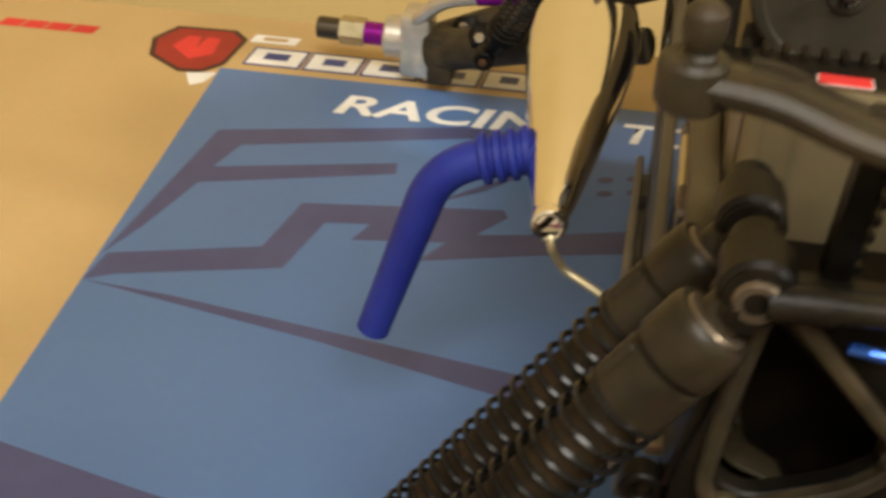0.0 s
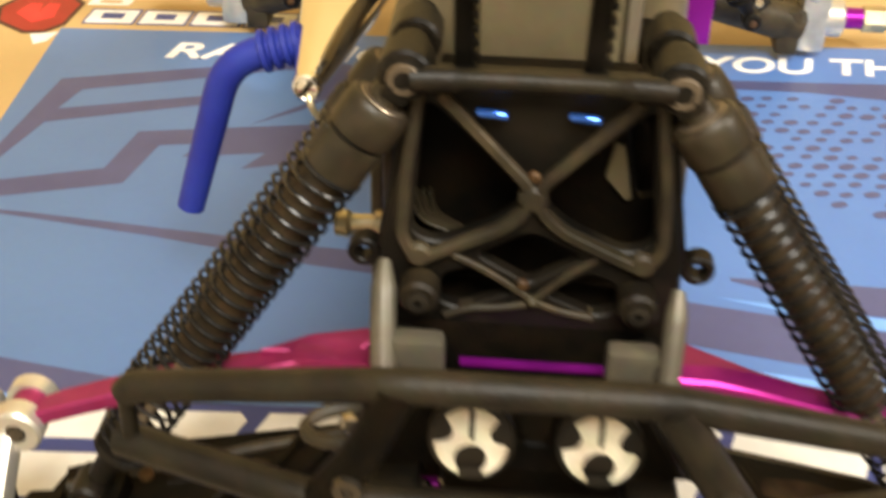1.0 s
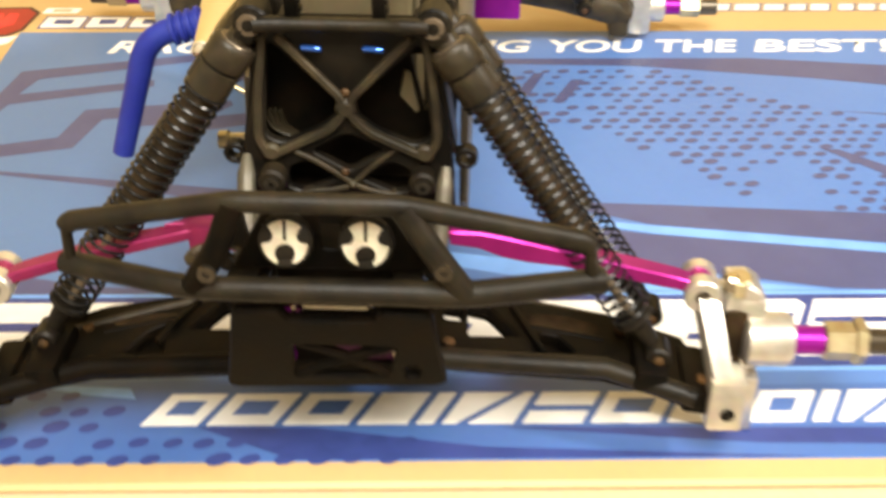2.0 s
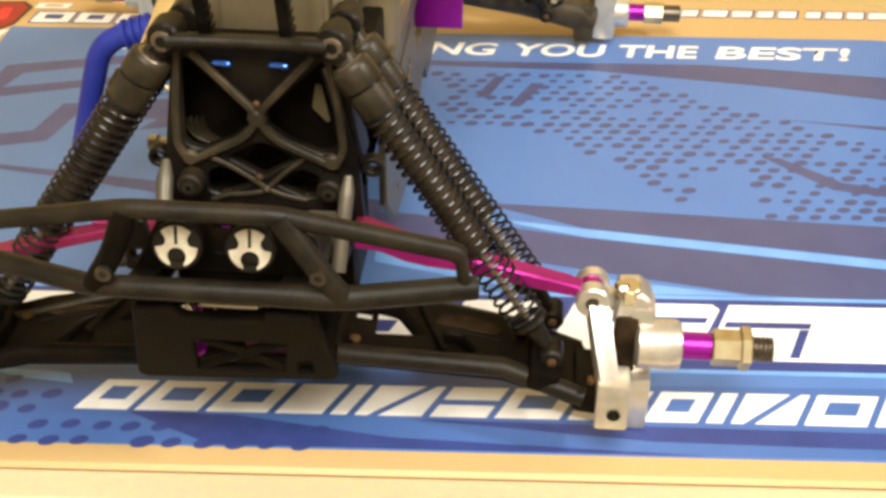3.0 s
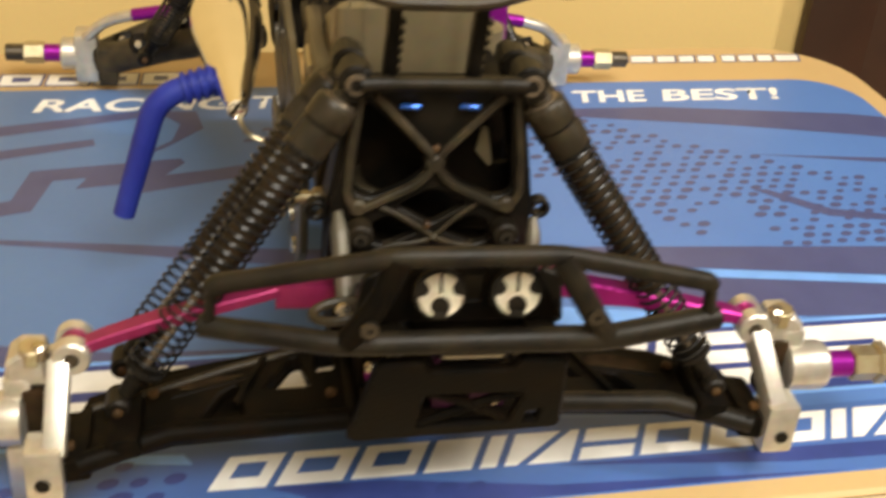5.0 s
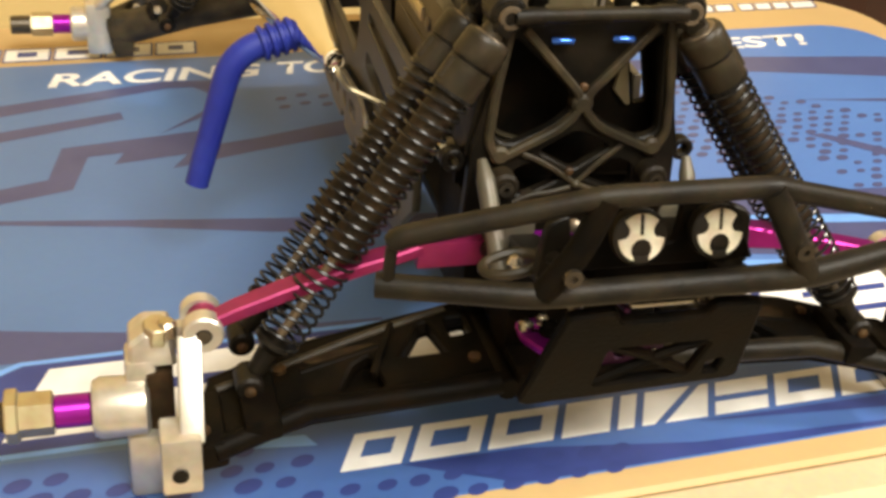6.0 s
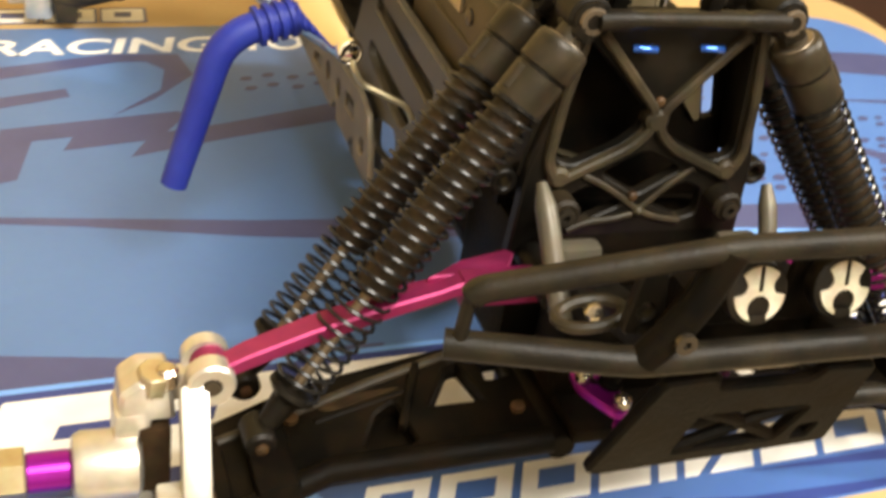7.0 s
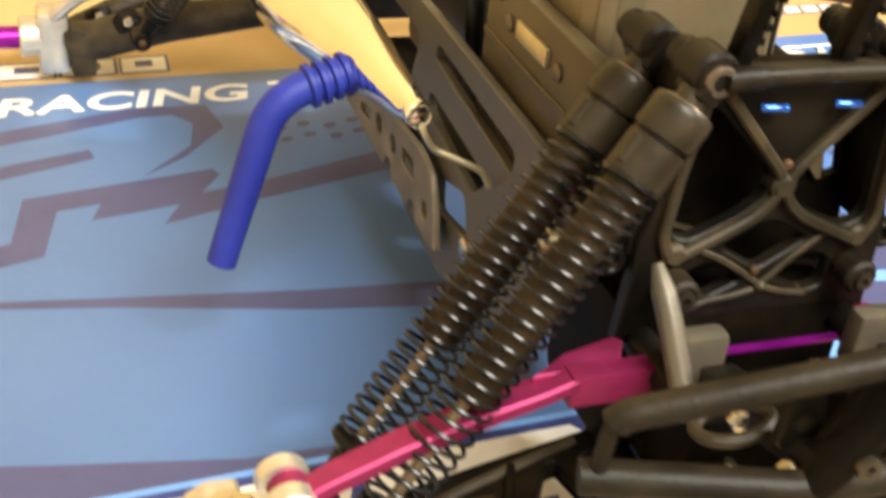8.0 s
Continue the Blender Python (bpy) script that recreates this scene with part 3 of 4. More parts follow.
# chassis side plates with slots
def chassis_plate(x):
    outline = [(4.86, 8.10), (5.18, 10.35), (14.09, 10.46), (25.05, 10.25), (28.80, 7.03), (28.80, 3.81), (22.90, 3.49), (20.22, 3.60), (19.25, 4.67), (17.96, 4.67), (16.99, 3.81), (14.85, 3.17), (11.30, 2.85), (7.33, 3.60), (4.86, 5.74)]
    holes = [eased([(6.68, 9.44), (13.23, 9.76), (13.34, 9.23), (6.79, 8.75)], 0.25), eased([(8.19, 7.78), (13.45, 8.10), (13.56, 7.46), (11.09, 7.03), (9.15, 6.82)], 0.3), eased([(14.74, 9.39), (22.36, 9.39), (22.36, 7.46), (15.60, 7.03)], 0.5),
             eased([(23.44, 8.75), (28.80, 6.82), (28.80, 5.10), (23.44, 5.32)], 0.5), ngon(0.35, 12, 14.95, 4.78), ngon(0.35, 12, 16.46, 5.64), ngon(0.3, 12, 11.6, 3.9), ngon(0.3, 12, 8.0, 4.6), eased([(9.2, 5.3), (11.8, 4.8), (12.0, 5.9), (9.7, 6.5)], 0.3)]
    m = Matrix.Translation((x - 0.15, 0, 0)) @ Matrix(((0, 0, 1, 0), (1, 0, 0, 0), (0, 1, 0, 0), (0, 0, 0, 1)))
    return slab(fresh(), outline, holes, 0.3, m, 0.04)


P("chassis_plate", chassis_plate(-3.9), PLATE, "grey slotted side plate of the chassis")
P("chassis_plate", chassis_plate(3.6), PLATE, "grey slotted side plate of the chassis")
guard_m = Matrix.Translation((-4.5, 0, 0)) @ Matrix(((0, 0, 1, 0), (1, 0, 0, 0), (0, 1, 0, 0), (0, 0, 0, 1)))
P("side_guard", slab(fresh(), [(20.65, 4.35), (17.70, 4.13), (16.07, 4.13), (15.85, 4.57), (15.41, 4.57), (15.19, 4.08), (13.34, 4.02), (13.12, 4.46), (12.68, 4.46), (12.46, 3.97), (11.3, 3.95), (10.45, 4.1), (10.75, 5.1), (11.4, 6.25), (12.57, 6.54), (16.07, 6.21), (19.89, 5.33)],
                       [ngon(0.3, 12, 11.75, 4.85), eased([(12.9, 5.2), (14.3, 5.2), (14.3, 5.75), (13.1, 5.8)], 0.2), ngon(0.34, 12, 15.3, 5.3), ngon(0.36, 12, 16.94, 5.23), eased([(17.92, 5.33), (19.23, 5.01), (19.23, 4.68), (17.92, 4.79)], 0.1)], 0.22, guard_m, 0.05), GUARD, "scuffed grey notched side guard")
P("guard_floor", box(fresh(), (-4.15, 16.4, 4.6), (0.46, 7.0, 0.25), 0.06), GUARD)
P("guard_bracket", box(fresh(), (-4.15, 13.6, 5.3), (0.6, 1.0, 0.5), 0.1), PLATE)
P("guard_bracket", box(fresh(), (-4.15, 18.2, 5.0), (0.6, 1.0, 0.5), 0.1), PLATE)
P("belly_plate", box(fresh(), (-0.2, 13, 4.3), (4.4, 26, 0.5), 0.1), BLACK, "black belly plate")
for y, z in ((9.0, 5.1), (7.2, 4.7)):
    P("chassis_screw", lathe(fresh(), [(0.36, 0), (0.36, 0.16), (0.2, 0.24)], along((-4.04, y, z), (-5.0, y, z)), 12), STEEL, "bright steel chassis screw")
P("gearbox", box(fresh(), (-0.1, 2.9, 6.0), (6.4, 3.8, 4.2), 0.5), GRIME, "grimy black gearbox case")

# front shock tower: one moulding with rounded openings between its ribs
def flip(points):
    return [(-x, z) for x, z in points]


left_eye = [(-2.35, 13.55), (-0.28, 11.6), (-0.3, 11.05), (-0.9, 10.55), (-2.1, 10.0), (-2.65, 10.25)]
low_eye = [(-1.95, 9.15), (-1.35, 9.4), (-0.35, 8.78), (-1.5, 8.25), (-2.0, 8.4)]
openings = [eased(left_eye, 0.3), eased(flip(left_eye), 0.3), eased([(-1.2, 9.75), (-0.15, 10.35), (0.15, 10.35), (1.2, 9.8), (0.0, 9.05)], 0.2), eased(low_eye, 0.2), eased(flip(low_eye), 0.2)]
side = [(2.6, 14.2), (2.85, 12.0), (3.3, 10.0), (3.45, 7.3)]
tower = P("shock_tower", slab(fresh(), [*side, *flip(side)[::-1]], openings, 0.42, facing(1.5), 0.06), BLACK, "dusty black nylon shock tower with crossing ribs")
for line in ([(-2.05, 13.75), (-0.13, 11.65), (-0.1, 11.1), (-0.6, 10.55), (-1.6, 10.05), (-2.5, 9.6)], [(2.05, 13.75), (0.13, 11.65), (0.1, 11.1), (0.6, 10.55), (1.6, 10.05), (2.5, 9.65)],
             [(-2.45, 13.9), (-2.75, 11.8), (-2.85, 10.2), (-2.5, 9.6)], [(2.45, 13.9), (2.75, 11.8), (2.85, 10.2), (2.5, 9.65)]):
    P("rib", strip(fresh(), [p[:2] for p in bent([(x, z, 0) for x, z in line], 0.4, 4)], 0.27, 0.5, facing(1.36), 0.06), DUST_LIT_EDGE, "raised rib of the shock tower, pale from dust and light", tower)
for line in ([(-1.75, 9.75), (-1.1, 9.45), (-0.2, 8.85), (0.1, 8.6), (0.7, 8.35), (1.5, 8.2)], [(1.55, 9.9), (0.9, 9.4), (0.1, 8.6)], [(-1.9, 8.05), (-1.3, 8.3), (-0.6, 8.35), (0.0, 8.5)]):
    P("rib", strip(fresh(), [p[:2] for p in bent([(x, z, 0) for x, z in line], 0.4, 4)], 0.17, 0.42, facing(1.4), 0.04), DUST_LIT_EDGE, "thin raised rib low on the shock tower", tower)
for x, z, r in ((-0.02, 11.35, 0.33), (-2.45, 9.75, 0.3), (2.45, 9.8, 0.3), (0.1, 8.62, 0.14)):
    P("rib_knot", lathe(fresh(), [(r, 0), (r, 0.42), (r - 0.1, 0.51)], Matrix.Translation((x, 1.36, z)) @ Matrix.Rotation(radians(90), 4, "X"), 18), DUST_LIT_EDGE, "", tower)
for k in range(4):   # stiffening folds in the tower's lower corner
    P("fold", strip(fresh(), [p[:2] for p in bent([(-2.75 + 0.14 * k, 10.9 - 0.12 * k, 0), (-2.5 + 0.1 * k, 10.2 - 0.1 * k, 0), (-1.5, 9.85 - 0.12 * k, 0)], 0.5, 4)], 0.07, 0.3, facing(1.9 + 0.22 * k), 0.02), MOUNT, "brown dusty fold", tower)
for s in (-1, 1):
    P("side_flange", box(fresh(), (0, 0, 0), (0.28, 1.4, 4.3), 0.08, Matrix.Translation((s * 2.97, 2.1, 11.7)) @ Matrix.Rotation(-s * radians(9.5), 4, "Y")), BLACK, "black side flange of the shock tower", tower)
P("top_shelf", box(fresh(), (0, 2.5, 13.3), (4.4, 2.0, 0.3), 0.1), GRIME, "black shelf behind the tower")
P("tower_back", slab(fresh(), [(-3.2, 13.3), (2.3, 13.3), (2.9, 12.6), (3.35, 8.0), (-3.3, 8.0)], [eased([(1.9, 12.5), (2.38, 12.5), (2.8, 10.6), (2.35, 10.5)], 0.12)], 0.3, facing(2.9)), GRIME)
P("blade", slab(fresh(), [(1.72, 12.0), (1.92, 11.95), (2.2, 10.6), (2.06, 10.5), (1.55, 11.1)], [], 0.12, facing(2.55), 0.03), TANK, "grey plastic blade behind the tower")
P("receiver_box", box(fresh(), (2.85, 7.2, 9.9), (0.8, 3.6, 4.6), 0.2), GRIME, "dark receiver box")
P("top_bar", sweep(fresh(), bent([(-2.6, 0.45, 14.3), (-1.9, 0.5, 14.3), (-0.8, 0.65, 14.25), (0.8, 0.65, 14.25), (1.9, 0.5, 14.3), (2.6, 0.45, 14.3)], 0.5), [0.27] * 6 + [0.22] * 14 + [0.27] * 6, 12), BUMPER, "satin grey-black round top bar")
for x in (-0.95, 0.92):
    P("standoff", lathe(fresh(), [(0.08, 0), (0.1, 0.03), (0.1, 0.6), (0.08, 0.63)], along((x - 0.32, 0.85, 13.42), (x + 0.4, 0.7, 13.44)), 14), BLUE_METAL, "blue anodised standoff")
for x, z in ((0.0, 11.85), (-0.12, 9.05)):
    P("screw", lathe(fresh(), [(0.14, 0), (0.14, 0.1), (0.08, 0.15)], Matrix.Translation((x - 0.02, 1.1, z)) @ Matrix.Rotation(radians(90), 4, "X"), 10), RUST, "grimy orange screw")
for s in (-1, 1):
    lug = lathe(fresh(), [(0.45, 0), (0.45, 0.55), (0.36, 0.65)], Matrix.Translation((s * 2.4, 0.9, 9.0)) @ Matrix.Rotation(radians(90), 4, "X"), 16)
    boss = P("boss", lug, DUSTY)
    P("screw", lathe(fresh(), [(0.24, 0), (0.24, 0.16), (0.1, 0.16), (0.1, 0.05)], Matrix.Translation((s * 2.4, 0.3, 9.0)) @ Matrix.Rotation(radians(90), 4, "X"), 12), SCREW, "", boss)
    ear = fresh()
    slab(ear, ngon(0.38, 16, s * 3.74, 9.4), [ngon(0.18, 12, s * 3.74, 9.4)], 0.5, facing(1.9), 0.05)
    P("ear", ear, BLACK)
    P("tower_post", sweep(fresh(), bent([(s * 3.15, 0.5 if s < 0 else 0.0, 9.9), (s * 3.1, -0.3 if s < 0 else -0.6, 9.1), (s * 2.95, -1.7, 7.2)], 1.0), [0.14] + [0.29 if s < 0 else 0.25] * 7, 12), PLATE, "grey round post of the shock tower")
    P("post_clamp", box(fresh(), (s * 2.3, -0.6, 8.0), (1.15, 0.6, 1.5), 0.18), PLATE, "scuffed grey block beside the post")

# body mount over the tower
mount = P("body_mount", sweep(fresh(), bent([(-4.0, 0.5, 17.45), (-3.0, 0.4, 17.4), (-1.8, 0.1, 17.05), (0.9, 0.1, 17.05), (2.2, 0.4, 17.35), (3.3, 0.5, 17.6)], 0.7), 0.27, 12, 2.1), MOUNT, "dusty brown-black nylon body mount bar")
for dy in (-0.28, 0.0, 0.28):
    P("ridge", sweep(fresh(), bent([(-3.4, 0.45 + dy, 17.68), (-3.0, 0.4 + dy, 17.66), (-1.8, 0.1 + dy, 17.31), (0.9, 0.1 + dy, 17.31), (2.2, 0.4 + dy, 17.61)], 0.7), 0.045, 6), DUST_LIT_EDGE, "", mount)
for x in (-1.6, 1.05):
    post = P("mount_post", box(fresh(), (x, 1.25, 15.6), (0.42, 0.5, 3.1), 0.08, pose(0, 0, 0, 14, 0, 0)), BLACK)
    for k in range(6):
        P("tooth", box(fresh(), (x + 0.24, 1.55 - 0.14 * k, 14.4 + 0.36 * k), (0.14, 0.4, 0.16), 0.03), BLACK, "", post)
for x, z in ((-4.1, 17.5), (3.4, 17.6)):
    P("mount_boss", lathe(fresh(), [(0.4, -0.34), (0.45, -0.26), (0.45, 0.26), (0.38, 0.34)], Matrix.Translation((x, 0.35, z)), 18), MOUNT)
P("body_post", lathe(fresh(), [(0.2, 0), (0.2, 0.25), (0.27, 0.32), (0.28, 0.62), (0.2, 0.78), (0.1, 0.84)], Matrix.Translation((3.42, 0.4, 17.85)) @ Matrix.Diagonal((0.85, 0.85, 0.85, 1)), 14), MOUNT)
P("body_post", lathe(fresh(), [(0.3, 0), (0.3, 0.12), (0.24, 0.2), (0.3, 0.34), (0.35, 0.6), (0.33, 0.85), (0.2, 1.0), (0.05, 1.04)], Matrix.Translation((-4.05, 0.35, 17.75)) @ Matrix.Diagonal((0.82, 0.82, 0.78, 1)), 18), MOUNT, "rounded body post knob")

# fuel tank behind the tower: one moulding with fluted sides
def tank_outline():
    out = []
    for k in range(72):
        a = 2 * math.pi * k / 72
        c, d = math.cos(a), math.sin(a)
        flute = 1 - 0.05 * max(0.0, math.cos(9 * a)) ** 3
        out.append((-0.35 + 2.7 * flute * math.copysign(abs(c) ** 0.42, c), 7.4 + 2.3 * flute * math.copysign(abs(d) ** 0.42, d)))
    return out


tank = slab(fresh(), tank_outline(), [], 6.3, Matrix.Translation((0, 0, 8.9)), 0.3)
for v in tank.verts:
    if v.co.z > 12:
        v.co.z -= (v.co.y - 5.4) * 0.45
P("fuel_tank", tank, TANK, "smoky grey plastic fuel tank with fluted sides")
P("clear_cup", lathe(fresh(), [(0.6, 0), (0.85, 0.2), (0.95, 1.6), (0.9, 2.6), (0.6, 2.7)], Matrix.Translation((2.9, 9.6, 10.2)), 20), TANK, "smoky plastic filter cup")
servo = P("servo", box(fresh(), (-3.35, 7.4, 10.9), (0.55, 6.8, 4.4), 0.15), SERVO, "olive-brown servo case")
P("servo_bar", box(fresh(), (-3.68, 7.4, 12.2), (0.16, 2.0, 0.5), 0.06), BRASS, "", servo)
for y in (5.8, 9.0):
    P("screw", lathe(fresh(), [(0.24, 0), (0.24, 0.1), (0.12, 0.14)], along((-3.6, y, 12.1), (-4.6, y, 12.1)), 10), SCREW, "", servo)
P("servo_lip", box(fresh(), (-3.55, 7.4, 11.3), (0.3, 6.6, 0.25), 0.08), SERVO, "", servo)
P("brass_fitting", lathe(fresh(), [(0.3, 0), (0.36, 0.05), (0.36, 0.5), (0.24, 0.55), (0.24, 1.1), (0.34, 1.2), (0.3, 1.5)], along((-3.2, 3.45, 8.85), (-5.0, 3.45, 8.8)), 14), BRASS, "bright brass hose fitting")

# engine
P("engine_block", box(fresh(), (-0.3, 17.6, 9.6), (4.6, 6.0, 5.6), 0.5), SCREW, "dark metal engine block")
disc = Matrix.Translation((-0.36, 14.5, 13.5)) @ Matrix.Rotation(radians(90), 4, "X")
pull = P("pull_starter", lathe(fresh(), [(2.15, -0.6), (2.2, -0.5), (2.2, 0.3), (2.1, 0.42), (1.9, 0.44), (1.85, 0.38), (0.5, 0.38), (0.45, 0.5)], disc, 40), STARTER, "round grey-black starter cover")
P("nut", lathe(fresh(), [(0.22, 0.5), (0.22, 0.75), (0.1, 0.8)], disc, 6), STEEL, "", pull)
for k in range(6):
    P("cooling_fin", box(fresh(), (-0.3, 18.4, 12.7 + 0.5 * k), (4.3, 4.3, 0.2), 0.08), ALU, "bright engine cooling fin")
P("manifold", sweep(fresh(), bent([(1.9, 15.5, 11.5), (2.6, 16.5, 12.6), (2.2, 18.5, 13.4)], 0.8), 0.55, 12), STEEL)
spur = P("fin_block", box(fresh(), (-0.6, 10.9, 12.6), (6.2, 2.4, 0.4), 0.1), DUSTY, "dirty ridged deck behind the tank")
for k in range(14):
    P("fin", box(fresh(), (-3.4 + 0.42 * k, 11.9, 12.85), (0.16, 0.5, 0.3), 0.03), DUSTY, "", spur)
P("sticker", box(fresh(), (-0.5, 10.9, 12.82), (1.1, 0.45, 0.04), 0.01), RED, "small red sticker", spur)
P("sticker_edge", box(fresh(), (-0.5, 10.9, 12.805), (1.16, 0.5, 0.03), 0.01), WHITE_PLASTIC, "", spur)
P("roll_post", rod(fresh(), (2.7, 13.0, 9.0), (3.0, 14.2, 16.5), 0.3), BLACK)
P("roll_post", rod(fresh(), (-2.9, 13.0, 9.0), (-3.1, 14.2, 16.5), 0.3), BLACK)
panel = P("purple_panel", box(fresh(), (4.6, 17.2, 11.3), (2.2, 0.4, 7.2), 0.08), PURPLE, "purple anodised bracket panel")
P("label_strip", box(fresh(), (4.65, 16.95, 11.6), (1.9, 0.12, 0.75), 0.03), WHITE_PLASTIC, "small white label", panel)

# exhaust
pipe_m = along((-6.2, 8.2, 9.9), (-6.55, 20.0, 8.7))
pipe = P("tuned_pipe", lathe(fresh(), [(0.22, 0.05), (0.30, 0.0), (0.33, 0.1), (0.33, 0.5), (0.40, 0.7), (0.55, 1.6), (0.85, 4.0), (1.25, 7.4), (1.5, 9.8), (1.62, 11.4), (1.66, 12.4),
         (1.62, 13.6), (1.4, 15.2), (1.0, 17.2), (0.7, 19.0), (0.6, 20.5)], pipe_m, 40), CHROME, "polished chrome tuned exhaust pipe")
P("tail_ring", lathe(fresh(), [(0.30, 0.02), (0.38, 0.05), (0.42, 0.22), (0.38, 0.38), (0.33, 0.4)], pipe_m, 24), CHROME, "", pipe)
P("stub", rod(fresh(), (-6.2, 12.3, 9.5), (-7.4, 12.3, 9.25), 0.5), CHROME, "", pipe)
hose_line = bent([(-7.0, 12.3, 9.35), (-9.3, 12.0, 8.75), (-10.8, 11.5, 3.72)], 1.6, 8)
hose = P("exhaust_hose", sweep(fresh(), hose_line, [0.56] + [0.5] * (len(hose_line) - 2) + [0.44], 22), HOSE, "bent blue silicone exhaust hose", pipe)
for k in range(4):
    c = Vector(hose_line[0]).lerp(Vector(hose_line[1]), 0.12 + 0.27 * k)
    w = (Vector(hose_line[1]) - Vector(hose_line[0])).normalized()
    P("hose_rib", lathe(fresh(), [(0.5, -0.14), (0.66, -0.07), (0.66, 0.07), (0.5, 0.14)], along(c, c + w), 22), HOSE, "", pipe)
P("pipe_wire", sweep(fresh(), bent([(-6.2, 8.6, 9.95), (-6.12, 8.1, 9.5), (-5.8, 8.1, 8.95), (-5.3, 8.0, 8.75), (-4.4, 7.8, 8.35), (-4.2, 7.7, 7.9)], 0.4), 0.1, 8), BRASS, "thin tan wire pipe hanger")

# bumper
bumper = P("front_bumper", sweep(fresh(), bent([(-7.15, -5.1, 9.3), (-7.08, -5.18, 10.85), (-2.15, -6.4, 12.35), (2.2, -6.4, 12.35), (7.25, -5.25, 10.65), (7.4, -5.15, 9.2)], 0.35), [0.16] * 3 + [0.3] * 20 + [0.2] * 3, 14), BUMPER, "scuffed black tubular front bumper")
P("lower_bar", sweep(fresh(), bent([(-7.4, -4.95, 9.38), (-3.6, -6.3, 9.55), (3.98, -6.3, 9.55), (7.7, -5.0, 9.25)], 0.6), [0.34] * 7 + [0.38] * 7, 14), BUMPER, "", bumper)
for s in (-1, 1):
    out = 0.0 if s > 0 else 0.45
    # left strut's darker nylon carries both grime and its shaded side
    P("strut", sweep(fresh(), bent([(s * (2.25 - out * 0.3), -6.4, 12.3), (s * (3.1 - out), -6.45, 10.9), (s * (3.9 - out), -6.3, 9.6)], 0.5), 0.36, 12), GRIME if s < 0 else BUMPER, "bent strut, darkened for grime and shade" if s < 0 else "", bumper)
    P("screw", lathe(fresh(), [(0.25, 0), (0.25, 0.14), (0.1, 0.14), (0.1, 0.04)], Matrix.Translation((s * (3.35 - out), -6.75, 10.35 if s < 0 else 10.6)) @ Matrix.Rotation(radians(90), 4, "X"), 12), SCREW, "", bumper)
P("carrier", slab(fresh(), [(-2.6, 9.5), (2.9, 9.5), (2.0, 11.2), (1.5, 11.6), (-1.2, 11.6), (-1.7, 11.2)], [eased([(-0.1, 11.3), (0.5, 11.3), (0.45, 10.2), (-0.05, 10.2)], 0.15)], 0.25, facing(-5.0), 0.06), GRIME, "", bumper)


def badge_outline(radius=0.62, n=96):
    """A disc with round bites: one below and one on each shoulder."""
    out = []
    for k in range(n):
        a, r = 2 * math.pi * k / n, radius
        for mid, d, q in ((19, 0.56, 0.215), (161, 0.56, 0.215)):
            off = math.atan2(math.sin(a - radians(mid)), math.cos(a - radians(mid)))
            if abs(off) < math.asin(q / d):
                r = min(r, d * math.cos(off) - math.sqrt(q * q - (d * math.sin(off)) ** 2))
        out.append((r * math.cos(a), r * math.sin(a)))
    return out


for x in (-0.9, 1.25):
    m = Matrix.Translation((x, -6.0, 10.9)) @ Matrix.Rotation(radians(-16), 4, "X") @ UPRIGHT
    holder = P("lamp_cup", lathe(fresh(), [(0.66, -0.5), (0.74, -0.3), (0.74, 0.0), (0.68, 0.04)], m, 24), BLACK, "round black light bucket", bumper)
    P("badge", slab(fresh(), badge_outline(), [ngon(0.28, 20, 0, -0.31)], 0.05, m @ Matrix.Translation((0, 0, 0.05))), BADGE, "yellowed white notched badge on the bumper", bumper)
    P("badge_slit", box(fresh(), (0, 0, 0), (0.09, 0.55, 0.03), 0.01, m @ Matrix.Translation((0.0, 0.35, 0.11))), BLACK, "", bumper)
    P("badge_slit", box(fresh(), (0, 0, 0), (0.4, 0.2, 0.03), 0.01, m @ Matrix.Translation((0, -0.56, 0.105))), BLACK, "", bumper)

# skid plate under the bumper: its plane leans back towards the ground
lean = math.atan2(1.5, 4.4)
skid_m = Matrix.Translation((0, -5.8, 8.75)) @ Matrix.Rotation(lean, 4, "X") @ UPRIGHT
skid = slab(fresh(), eased([(-2.55, 0), (-1.2, 0.1), (-1.0, -0.4), (1.4, -0.4), (1.6, 0.1), (3.0, 0), (3.4, -3.45), (3.1, -3.6), (-2.9, -4.0), (-3.2, -3.85)], 0.2),
            [eased([(-1.0, -1.6), (2.0, -1.6), (1.7, -3.15), (-1.1, -3.3)], 0.2), eased([(2.2, -2.6), (2.65, -2.5), (2.6, -3.15), (2.2, -3.15)], 0.1)], 0.35, skid_m, 0.08)
for line in ([(-1.1, -1.55), (0.3, -2.25), (1.8, -3.3)], [(2.0, -1.7), (0.6, -2.35), (-1.0, -3.35)]):
    sweep(skid, [skid_m @ Vector((x, y, 0.15)) for x, y in line], 0.17, 8)
P("skid_plate", skid, GRIME, "black skid plate with triangular cut-outs")
P("front_mount", box(fresh(), (0.2, -4.0, 9.0), (3.4, 1.6, 1.7), 0.3), GRIME, "grimy black bumper mount")
P("front_belly", box(fresh(), (0.1, -1.3, 4.15), (5.0, 3.0, 0.4), 0.1), GRIME, "grimy black front belly plate")
P("front_bulkhead", box(fresh(), (0, -0.35, 5.2), (5.0, 1.9, 2.8), 0.4), GRIME, "grimy black front bulkhead")
for s in (-1, 1):
    P("bumper_stay", box(fresh(), (s * 2.3, -3.6, 8.6), (0.9, 4.6, 0.7), 0.15, pose(0, 0, 0, -14, 0, 0)), BLACK)
